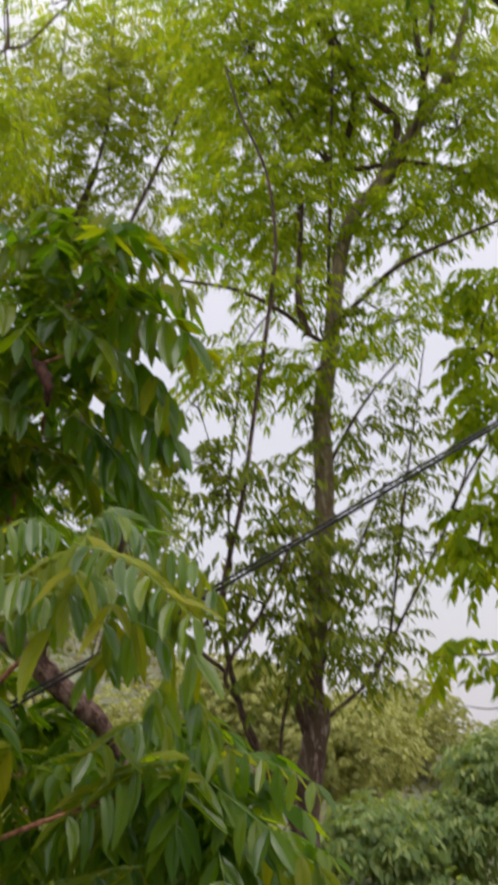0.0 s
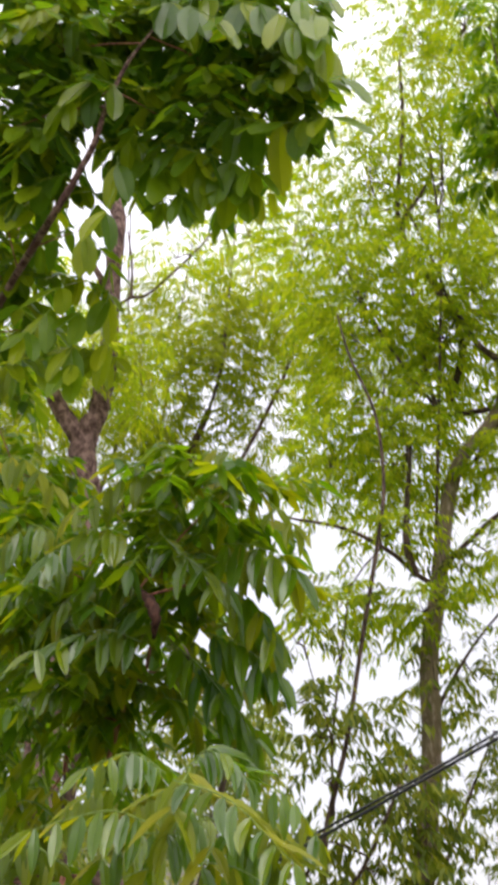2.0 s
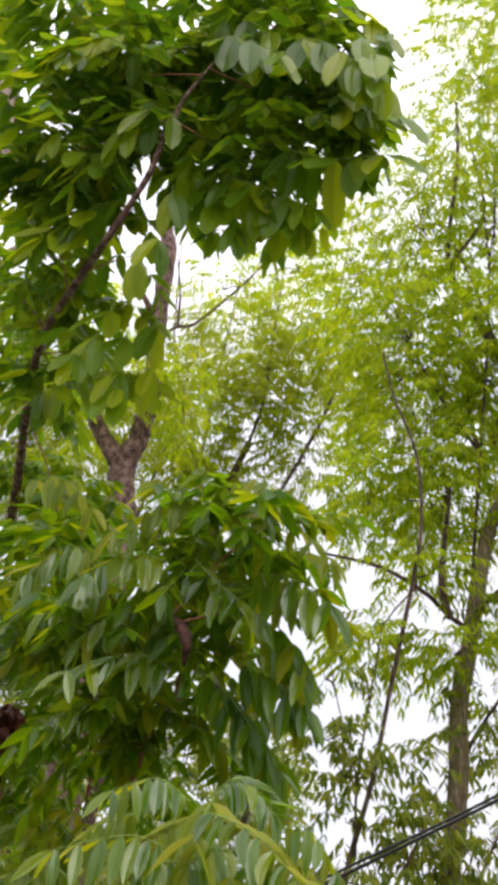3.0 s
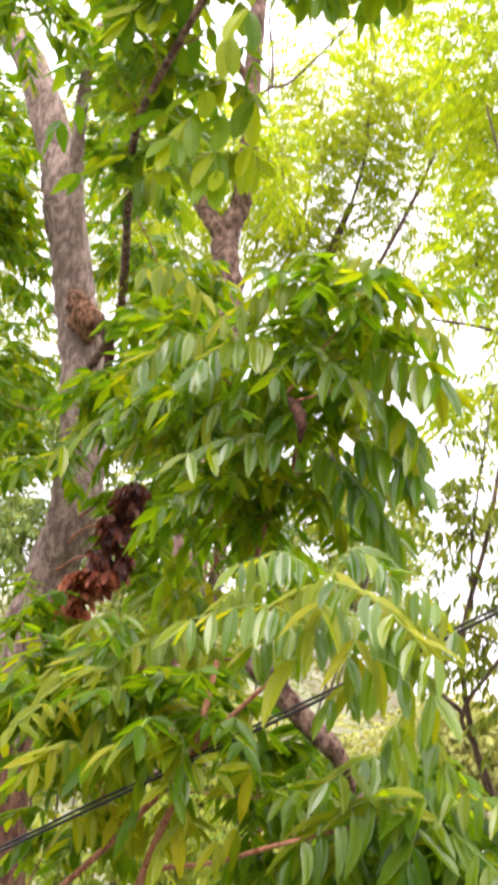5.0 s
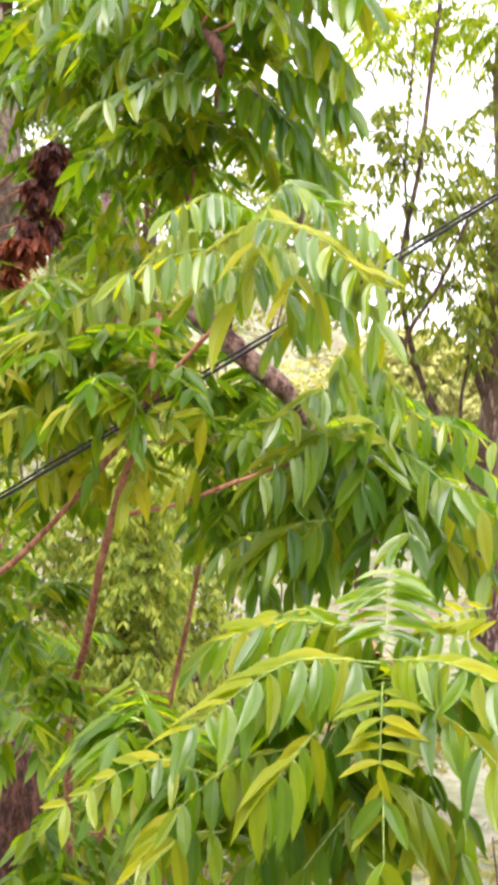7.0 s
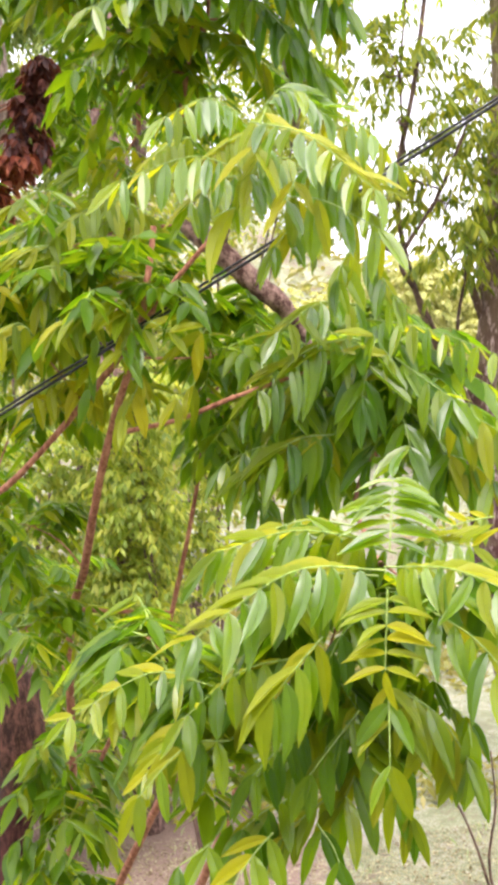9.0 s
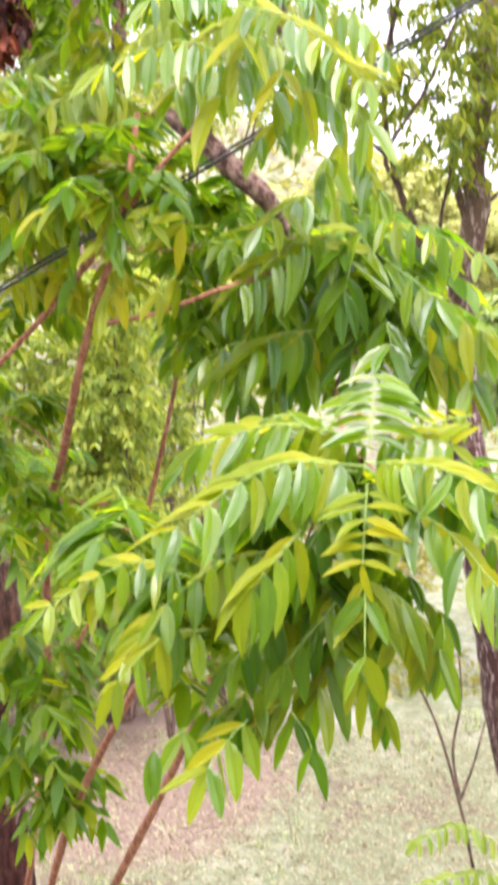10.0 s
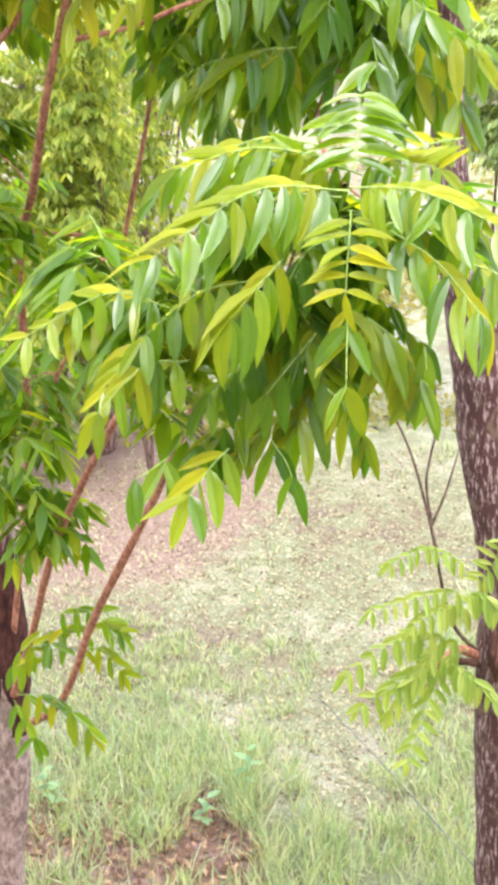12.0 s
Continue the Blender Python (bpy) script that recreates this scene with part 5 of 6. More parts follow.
frond(near, (-0.220, 1.930, 4.478), (-0.256, 1.895, 4.444), (-0.300, 1.860, 4.395), 5, 0.111, (-62, 0.3, GREEN), (200, 0.1, YELLOW), 0.2)
frond(near, (-0.051, 1.920, 4.525), (0.022, 1.870, 4.485), (0.086, 1.820, 4.418), 6, 0.099, (-126, 0.35, GREEN), (-38, 0.1, YELLOW), 0.25)
frond(near, (-0.450, 2.150, 4.337), (-0.556, 2.115, 4.373), (-0.711, 2.080, 4.298), 7, 0.077, (-75, 0.4, GREEN), (175, -0.4, YELLOW))
frond(near, (-0.401, 2.020, 4.276), (-0.470, 1.985, 4.278), (-0.553, 1.950, 4.200), 5, 0.097, (-82, 0.4, GREEN), (215, -0.3, YELLOW))
frond(near, (-0.281, 2.050, 4.414), (-0.377, 2.025, 4.396), (-0.475, 2.000, 4.323), 7, 0.090, (-84, 0.4, GREEN), (200, -0.7, YELLOW))
frond(near, (-0.330, 2.000, 4.120), (-0.356, 1.965, 4.101), (-0.393, 1.930, 4.057), 3, 0.108, (-68, 0.35, GREEN), (205, 0.1, YELLOW))
frond(near, (-0.438, 2.000, 4.102), (-0.464, 1.975, 4.090), (-0.491, 1.950, 4.079), 2, 0.106, (-65, 0.35, GREEN), (-115, 0.2, GREEN))
frond(near, (-0.259, 2.050, 4.117), (-0.232, 2.025, 4.089), (-0.218, 2.000, 4.067), 2, 0.096, (-135, 0.2, DARK), (-55, 0.2, DARK))
frond(near, (-0.155, 2.030, 4.222), (-0.120, 2.005, 4.200), (-0.090, 1.980, 4.157), 3, 0.091, (-105, 0.3, OLIVE), (-75, 0.2, DARK))
frond(near, (-0.132, 2.080, 4.548), (-0.211, 2.055, 4.558), (-0.300, 2.030, 4.538), 6, 0.101, (-66, 0.35, GREEN), None)
frond(near, (0.083, 2.350, 4.607), (0.025, 2.325, 4.601), (-0.037, 2.300, 4.585), 6, 0.056, (-85, 0.4, OLIVE), (150, -0.6, YELLOW))
frond(near, (-0.146, 2.060, 4.485), (-0.192, 2.030, 4.463), (-0.229, 2.000, 4.402), 5, 0.096, (-62, 0.3, DARK), (-120, 0.1, DARK))
frond(near, (-0.088, 2.080, 4.341), (-0.048, 2.050, 4.309), (-0.019, 2.020, 4.257), 4, 0.094, (-110, 0.3, OLIVE), (-50, 0.1, GREEN))
frond(near, (-0.268, 2.080, 4.299), (-0.316, 2.050, 4.256), (-0.364, 2.020, 4.213), 5, 0.092, (-75, 0.35, DARK), (215, 0.1, GREEN))
frond(near, (-0.177, 2.080, 4.310), (-0.216, 2.050, 4.267), (-0.264, 2.020, 4.214), 4, 0.095, (-70, 0.3, DARK), (-130, 0.1, GREEN))
frond(near, (-0.486, 2.100, 4.293), (-0.525, 2.075, 4.258), (-0.554, 2.050, 4.212), 4, 0.086, (-85, 0.4, GREEN), (200, 0.1, YELLOW))
frond(near, (0.084, 1.950, 4.461), (0.109, 1.925, 4.458), (0.133, 1.900, 4.446), 3, 0.101, (-95, 0.4, GREEN), (-40, -0.4, YELLOW))
frond(near, (-0.313, 2.080, 4.149), (-0.352, 2.055, 4.136), (-0.390, 2.030, 4.112), 4, 0.090, (-70, 0.3, DARK), (215, 0.1, OLIVE))
frond(near, (-0.221, 2.100, 4.165), (-0.271, 2.075, 4.129), (-0.311, 2.050, 4.105), 4, 0.087, (-110, 0.3, OLIVE), (200, 0.1, YELLOW))
frond(near, (-0.097, 2.050, 4.349), (-0.039, 2.025, 4.316), (0.008, 2.000, 4.248), 5, 0.117, (-68, 0.35, GREEN), (-128, 0.2, OLIVE))
frond(near, (0.010, 2.000, 4.309), None, (0.014, 1.980, 4.276), 1, 0.145, (-92, 0.2, GREEN), None)
frond(near, (-0.141, 2.160, 4.286), (-0.175, 2.130, 4.220), (-0.211, 2.100, 4.143), 5, 0.130, (-60, 0.3, GREEN), (-140, 0.2, OLIVE))
frond(near, (-0.182, 2.180, 4.355), (-0.243, 2.150, 4.300), (-0.294, 2.120, 4.223), 5, 0.125, (-75, 0.3, GREEN), (-150, 0.2, DARK))
# dark spray beside it
frond(near, (-0.155, 2.950, 4.960), (-0.176, 2.915, 4.893), (-0.190, 2.880, 4.827), 4, 0.142, (-140, 0.25, DARK), (-45, 0.25, DARK))
frond(near, (-0.109, 2.950, 4.917), (-0.042, 2.900, 4.864), (0.024, 2.850, 4.815), 5, 0.125, (-116, 0.35, GREEN), (-48, 0.2, DARK))
frond(near, (-0.096, 2.920, 4.768), None, (-0.081, 2.860, 4.705), 2, 0.136, (-138, 0.25, GREEN), (-45, 0.25, GREEN))
frond(near, (-0.204, 2.980, 4.969), (-0.312, 2.940, 4.950), (-0.450, 2.900, 4.849), 7, 0.135, (-60, 0.35, GREEN), (190, 0.05, OLIVE), 0.3)
frond(near, (-0.265, 2.950, 4.737), (-0.359, 2.915, 4.729), (-0.489, 2.880, 4.653), 7, 0.132, (-58, 0.35, DARK), (195, 0.1, OLIVE), 0.3)
frond(near, (-0.406, 2.950, 4.714), (-0.459, 2.925, 4.713), (-0.533, 2.900, 4.680), 4, 0.119, (-95, 0.35, GREEN), (-110, 0.2, OLIVE))
frond(near, (-0.168, 3.000, 5.044), (-0.283, 2.965, 5.061), (-0.395, 2.930, 4.990), 8, 0.103, (-58, 0.35, GREEN), (185, -0.2, OLIVE), 0.3)
frond(near, (-0.176, 3.000, 5.016), (-0.026, 2.960, 4.982), (0.134, 2.920, 4.911), 8, 0.097, (-102, 0.4, GREEN), (-40, -0.5, YELLOW))
frond(near, (-0.090, 2.970, 4.855), (-0.122, 2.935, 4.918), (-0.159, 2.900, 4.976), 3, 0.104, (170, 0.2, YELLOW), (-100, 0.3, GREEN))
frond(near, (0.010, 2.950, 4.797), (0.069, 2.925, 4.769), (0.133, 2.900, 4.729), 4, 0.135, (-104, 0.35, OLIVE), (-62, 0.2, GREEN))
frond(near, (-0.006, 2.950, 4.681), (0.053, 2.925, 4.661), (0.111, 2.900, 4.615), 3, 0.135, (-118, 0.35, GREEN), (-58, 0.2, OLIVE))
frond(near, (-0.155, 3.050, 4.848), (-0.099, 3.025, 4.811), (-0.052, 3.000, 4.755), 5, 0.128, (-140, 0.25, DARK), (-35, 0.2, GREEN))
frond(near, (-0.212, 3.050, 4.835), (-0.269, 3.025, 4.796), (-0.311, 3.000, 4.742), 5, 0.128, (-50, 0.25, GREEN), (-150, 0.2, DARK))
frond(near, (-0.114, 3.000, 4.778), (-0.156, 2.975, 4.725), (-0.184, 2.950, 4.672), 4, 0.126, (-35, 0.25, DARK), (-150, 0.2, DARK))
frond(near, (-0.045, 3.000, 4.762), (-0.012, 2.975, 4.707), (0.006, 2.950, 4.640), 4, 0.123, (-135, 0.25, DARK), (-40, 0.2, GREEN))
frond(near, (-0.296, 3.050, 4.895), (-0.352, 3.025, 4.855), (-0.380, 3.000, 4.801), 4, 0.125, (-40, 0.25, DARK), (-140, 0.2, OLIVE))
frond(near, (-0.425, 2.950, 4.580), (-0.463, 2.925, 4.599), (-0.420, 2.900, 4.545), 3, 0.111, (-110, 0.3, DARK), (-60, 0.2, DARK))
frond(near, (-0.270, 2.980, 4.658), (-0.324, 2.955, 4.648), (-0.366, 2.930, 4.596), 4, 0.119, (-75, 0.3, DARK), (-110, 0.2, DARK))
# spray over the cut limb
frond(near, (-0.377, 2.420, 5.418), (-0.439, 2.390, 5.452), (-0.525, 2.360, 5.416), 8, 0.086, (-78, 0.4, GREEN), (200, -0.5, YELLOW))
frond(near, (-0.398, 2.380, 5.317), (-0.476, 2.350, 5.335), (-0.611, 2.320, 5.294), 7, 0.104, (-88, 0.4, GREEN), (195, -0.6, YELLOW))
frond(near, (-0.322, 2.380, 5.423), None, (-0.347, 2.320, 5.337), 2, 0.126, (-160, 0.15, YELLOW), (-38, 0.15, YELLOW), 0.25)
frond(near, (-0.353, 2.360, 5.395), (-0.236, 2.320, 5.351), (-0.114, 2.280, 5.236), 9, 0.091, (-130, 0.4, GREEN), (-8, -0.1, YELLOW), 0.3)
frond(near, (-0.351, 2.480, 5.433), (-0.290, 2.460, 5.475), (-0.214, 2.440, 5.411), 8, 0.085, (-50, 0.3, GREEN), (5, -0.3, GREEN), 0.3)
frond(near, (-0.196, 2.450, 5.384), (-0.139, 2.425, 5.381), (-0.075, 2.400, 5.298), 6, 0.076, (-97, 0.4, GREEN), (-50, -0.5, YELLOW))
frond(near, (-0.297, 2.400, 5.251), (-0.217, 2.360, 5.233), (-0.114, 2.320, 5.170), 4, 0.116, (-106, 0.35, GREEN), (-78, 0.1, YELLOW))
frond(near, (-0.272, 2.380, 5.282), None, (-0.287, 2.330, 5.234), 2, 0.094, (-128, 0.15, YELLOW), (-56, 0.25, GREEN))
frond(near, (-0.393, 2.400, 5.237), None, (-0.436, 2.360, 5.216), 1, 0.145, (-122, 0.15, YELLOW), None, 0.25)
frond(near, (-0.329, 2.420, 5.366), (-0.344, 2.400, 5.330), (-0.360, 2.380, 5.296), 3, 0.096, (-60, 0.35, GREEN), (-140, 0.1, OLIVE))
frond(near, (-0.239, 2.500, 5.226), (-0.284, 2.475, 5.209), (-0.329, 2.450, 5.158), 4, 0.098, (-75, 0.35, GREEN), (-130, 0.1, OLIVE))
frond(near, (-0.172, 2.500, 5.154), (-0.195, 2.475, 5.119), (-0.206, 2.450, 5.084), 3, 0.096, (-100, 0.35, GREEN), (-60, 0.1, GREEN))
frond(near, (-0.490, 2.500, 5.400), (-0.533, 2.475, 5.388), (-0.576, 2.450, 5.352), 5, 0.089, (-80, 0.4, OLIVE), (205, -0.3, YELLOW))
frond(near, (-0.291, 2.600, 5.358), (-0.349, 2.575, 5.346), (-0.432, 2.550, 5.277), 7, 0.098, (-70, 0.35, GREEN), (-140, 0.1, OLIVE))
frond(near, (-0.337, 2.600, 5.419), (-0.406, 2.575, 5.408), (-0.501, 2.550, 5.351), 8, 0.094, (-75, 0.35, OLIVE), (200, 0, YELLOW))
frond(near, (-0.292, 2.600, 5.334), (-0.207, 2.575, 5.314), (-0.138, 2.550, 5.226), 7, 0.102, (-110, 0.35, GREEN), (-60, 0.1, OLIVE))
frond(near, (-0.242, 2.600, 5.390), (-0.193, 2.575, 5.365), (-0.135, 2.550, 5.306), 6, 0.090, (-110, 0.35, OLIVE), (-40, 0.1, YELLOW))
frond(near, (-0.406, 2.550, 5.322), (-0.451, 2.525, 5.310), (-0.508, 2.500, 5.264), 5, 0.102, (-85, 0.35, GREEN), (200, 0.1, YELLOW))
frond(near, (-0.154, 2.600, 5.149), (-0.130, 2.575, 5.111), (-0.096, 2.550, 5.050), 4, 0.089, (-105, 0.35, GREEN), (-60, 0.1, OLIVE))
# sprays along the reddish branches
frond(near, (-0.706, 2.820, 5.002), (-0.745, 2.785, 5.092), (-0.881, 2.750, 5.041), 7, 0.105, (200, 0.3, YELLOW), (-110, 0.3, OLIVE), 0.2)
frond(near, (-0.698, 2.800, 5.008), (-0.671, 2.775, 5.033), (-0.620, 2.750, 5.004), 2, 0.098, (-45, 0.3, OLIVE), (20, 0.1, YELLOW))
frond(near, (-0.710, 2.800, 5.002), None, (-0.736, 2.750, 4.970), 2, 0.104, (-130, 0.3, YELLOW), (-60, 0.3, GREEN))
frond(near, (-0.884, 2.900, 5.169), (-0.936, 2.875, 5.235), (-1.065, 2.850, 5.202), 6, 0.111, (-105, 0.35, OLIVE), (190, 0.1, YELLOW), 0.2)
frond(near, (-0.913, 3.000, 5.289), (-0.978, 2.975, 5.303), (-1.105, 2.950, 5.238), 7, 0.098, (-95, 0.35, OLIVE), (195, -0.1, YELLOW))
frond(near, (-0.691, 2.950, 5.300), (-0.782, 2.925, 5.343), (-0.891, 2.900, 5.292), 7, 0.102, (-70, 0.35, OLIVE), (200, -0.2, OLIVE))
frond(near, (-0.947, 2.900, 5.308), (-0.918, 2.875, 5.182), (-0.957, 2.850, 5.101), 4, 0.105, (-60, 0.35, OLIVE), (-125, 0.2, GREEN))
frond(near, (-0.597, 2.900, 4.964), (-0.562, 2.875, 5.030), (-0.566, 2.850, 5.003), 2, 0.110, (-95, 0.35, YELLOW), (200, 0.1, OLIVE))
frond(near, (-0.585, 2.850, 4.883), None, (-0.625, 2.800, 4.846), 2, 0.113, (-122, 0.3, YELLOW), (-70, 0.2, OLIVE))
frond(near, (-0.964, 2.850, 4.993), (-1.009, 2.825, 5.049), (-1.088, 2.800, 4.998), 5, 0.104, (-80, 0.35, OLIVE), (195, 0.1, YELLOW))
frond(near, (-0.715, 2.850, 4.915), (-0.725, 2.825, 4.875), (-0.757, 2.800, 4.810), 3, 0.103, (-75, 0.35, YELLOW), (-120, 0.2, OLIVE))
frond(near, (-0.643, 2.950, 5.105), (-0.707, 2.925, 5.148), (-0.786, 2.900, 5.137), 5, 0.093, (-100, 0.35, OLIVE), (170, 0.1, YELLOW))
# hanging middle boughs
frond(near, (-0.473, 2.880, 6.235), (-0.313, 2.840, 6.251), (-0.144, 2.800, 6.091), 8, 0.103, (-132, 0.35, OLIVE), (-40, 0.05, YELLOW), 0.25)
frond(near, (-0.470, 2.900, 6.276), (-0.586, 2.870, 6.257), (-0.711, 2.840, 6.158), 7, 0.118, (-80, 0.4, OLIVE), (200, -0.5, YELLOW))
frond(near, (-0.426, 2.950, 6.346), (-0.347, 2.925, 6.358), (-0.208, 2.900, 6.272), 7, 0.107, (-115, 0.35, OLIVE), (-40, -0.3, YELLOW))
frond(near, (-0.349, 2.900, 6.080), (-0.251, 2.865, 6.063), (-0.148, 2.830, 5.990), 5, 0.146, (-102, 0.35, GREEN), (-75, 0.1, OLIVE))
frond(near, (-0.496, 2.880, 6.108), (-0.429, 2.850, 6.035), (-0.322, 2.820, 5.949), 5, 0.116, (-118, 0.35, GREEN), (-52, 0.3, GREEN))
frond(near, (-0.571, 2.880, 6.096), (-0.657, 2.850, 6.106), (-0.762, 2.820, 6.025), 6, 0.124, (-82, 0.4, GREEN), (200, -0.3, YELLOW))
frond(near, (-0.528, 2.900, 5.822), (-0.626, 2.860, 5.842), (-0.783, 2.820, 5.774), 6, 0.113, (-72, 0.35, GREEN), (215, 0.2, GREEN))
frond(near, (-0.375, 2.950, 5.860), (-0.283, 2.925, 5.824), (-0.187, 2.900, 5.745), 5, 0.128, (-98, 0.3, DARK), (-65, 0.1, DARK))
frond(near, (-0.470, 3.000, 5.850), (-0.389, 2.975, 5.783), (-0.325, 2.950, 5.703), 5, 0.124, (-100, 0.3, DARK), (-55, 0.2, DARK))
frond(near, (-0.718, 2.950, 6.039), (-0.791, 2.925, 6.038), (-0.872, 2.900, 5.958), 6, 0.115, (-80, 0.35, GREEN), (205, -0.1, YELLOW))
frond(near, (-0.606, 2.950, 5.975), (-0.678, 2.925, 5.982), (-0.759, 2.900, 5.896), 6, 0.114, (-78, 0.35, GREEN), (205, -0.1, GREEN))
frond(near, (-0.804, 3.050, 6.174), (-0.880, 3.025, 6.182), (-0.965, 3.000, 6.089), 6, 0.115, (-80, 0.35, GREEN), (200, -0.1, YELLOW))
frond(near, (-0.478, 3.000, 6.008), (-0.534, 2.975, 5.983), (-0.601, 2.950, 5.897), 5, 0.121, (-80, 0.35, GREEN), (-125, 0.2, GREEN))
frond(near, (-0.320, 2.950, 5.976), (-0.258, 2.925, 5.938), (-0.204, 2.900, 5.855), 4, 0.139, (-100, 0.35, GREEN), (-60, 0.1, DARK))
frond(near, (-0.261, 2.980, 5.893), (-0.228, 2.955, 5.825), (-0.210, 2.930, 5.745), 4, 0.117, (-100, 0.3, OLIVE), (-65, 0.1, OLIVE))
frond(near, (-1.042, 3.200, 6.019), (-1.078, 3.175, 6.020), (-1.125, 3.150, 5.969), 3, 0.133, (-60, 0.35, GREEN), (-130, 0.2, GREEN))
frond(near, (-1.209, 3.300, 5.977), (-1.234, 3.275, 5.952), (-1.275, 3.250, 5.909), 2, 0.141, (-60, 0.35, GREEN), (-120, 0.2, GREEN))
frond(near, (-0.677, 3.000, 5.738), (-0.734, 2.975, 5.746), (-0.816, 2.950, 5.693), 5, 0.108, (-85, 0.35, GREEN), (205, -0.1, OLIVE))
frond(near, (-1.049, 3.100, 6.406), (-0.940, 3.075, 6.411), (-0.825, 3.050, 6.311), 5, 0.116, (-100, 0.35, OLIVE), (-50, 0.1, YELLOW))
frond(near, (-0.344, 3.000, 5.699), (-0.297, 2.975, 5.680), (-0.249, 2.950, 5.602), 4, 0.123, (-95, 0.3, DARK), (-65, 0.1, DARK))
# broad leaves of the canopy overhead
frond(near, (-0.626, 2.850, 7.876), (-0.532, 2.825, 7.871), (-0.399, 2.800, 7.770), 4, 0.173, (-95, 0.35, BROAD), (-55, 0.1, BROAD))
frond(near, (-0.355, 2.850, 7.890), (-0.244, 2.825, 7.836), (-0.153, 2.800, 7.715), 4, 0.178, (-100, 0.35, BROAD), (-60, 0.1, BROAD))
frond(near, (-0.158, 2.850, 7.906), (-0.103, 2.825, 7.807), (-0.075, 2.800, 7.667), 3, 0.170, (-105, 0.35, BROAD), (-70, 0.1, BROAD))
frond(near, (-0.939, 2.900, 7.963), (-1.003, 2.875, 7.916), (-1.100, 2.850, 7.846), 4, 0.165, (-85, 0.35, BROAD), (200, 0.1, BROAD))
frond(near, (-0.720, 3.000, 7.413), (-0.714, 2.975, 7.284), (-0.733, 2.950, 7.160), 2, 0.160, (-120, 0.3, BROAD), (-70, 0.2, BROAD))
frond(near, (-0.472, 3.050, 8.020), (-0.241, 3.015, 8.027), (-0.079, 2.980, 7.815), 5, 0.180, (-105, 0.35, BROAD), (-60, -0.1, BROAD))
frond(near, (-0.305, 3.000, 7.710), (-0.159, 2.975, 7.718), (-0.015, 2.950, 7.656), 4, 0.168, (-118, 0.35, BROAD), (-30, 0.1, BROAD))
frond(near, (-0.407, 3.000, 7.574), (-0.225, 2.975, 7.503), (-0.058, 2.950, 7.500), 5, 0.183, (-124, 0.35, BROAD), (-100, 0.1, BROAD))
frond(near, (-0.571, 3.050, 7.495), (-0.438, 3.025, 7.427), (-0.292, 3.000, 7.349), 5, 0.160, (-118, 0.3, BROAD), (-60, 0.1, BROAD))
frond(near, (-0.714, 2.950, 7.642), (-0.802, 2.925, 7.658), (-0.877, 2.900, 7.557), 3, 0.171, (-135, 0.25, BROAD), (-70, 0.2, BROAD))
frond(near, (-0.715, 2.980, 8.061), (-0.559, 2.950, 8.075), (-0.343, 2.920, 7.911), 5, 0.166, (-88, 0.35, BROAD), (-50, -0.2, BROAD))
frond(near, (-0.948, 3.000, 7.508), (-1.016, 2.975, 7.511), (-1.111, 2.950, 7.584), 3, 0.151, (-95, 0.35, BROAD), (-140, 0.1, BROAD))
frond(near, (-0.717, 3.100, 7.609), (-0.628, 3.075, 7.471), (-0.522, 3.050, 7.294), 4, 0.156, (-100, 0.3, BROAD), (-50, 0.2, BROAD))
frond(near, (-0.482, 3.100, 7.420), (-0.388, 3.075, 7.398), (-0.311, 3.050, 7.312), 3, 0.164, (-120, 0.3, BROAD), (-85, 0.1, BROAD))
frond(near, (-0.239, 3.000, 7.962), (-0.161, 2.975, 7.813), (-0.104, 2.950, 7.670), 3, 0.168, (-115, 0.3, BROAD), (-60, 0.1, BROAD))
frond(near, (-0.783, 3.100, 7.314), (-0.809, 3.075, 7.253), (-0.812, 3.050, 7.149), 2, 0.152, (-110, 0.3, BROAD), (-70, 0.2, BROAD))
frond(near, (-0.999, 3.100, 7.274), (-1.051, 3.075, 7.300), (-1.128, 3.050, 7.240), 4, 0.148, (-85, 0.35, BROAD), (200, 0.1, BROAD))
frond(near, (-0.905, 3.100, 7.429), (-0.969, 3.075, 7.388), (-1.045, 3.050, 7.304), 4, 0.149, (-90, 0.35, BROAD), (205, 0.1, BROAD))
frond(near, (-0.249, 3.050, 8.245), (-0.150, 3.025, 8.188), (-0.063, 3.000, 8.055), 4, 0.163, (-95, 0.35, BROAD), (-60, 0.1, BROAD))
frond(near, (-0.900, 3.050, 8.036), (-1.016, 3.025, 8.067), (-1.151, 3.000, 7.945), 4, 0.171, (-90, 0.35, BROAD), (200, 0.1, BROAD))
frond(near, (-0.902, 3.200, 7.098), (-0.936, 3.175, 6.960), (-0.990, 3.150, 6.866), 3, 0.142, (-60, 0.3, BROAD), (-140, 0.2, BROAD))
frond(near, (-0.840, 3.200, 7.015), (-0.854, 3.175, 6.841), (-0.839, 3.150, 6.750), 3, 0.156, (-90, 0.3, BROAD), (-120, 0.2, BROAD))
frond(near, (-0.777, 3.300, 7.117), (-0.788, 3.275, 6.977), (-0.766, 3.250, 6.882), 2, 0.162, (-105, 0.3, BROAD), (-80, 0.2, BROAD))
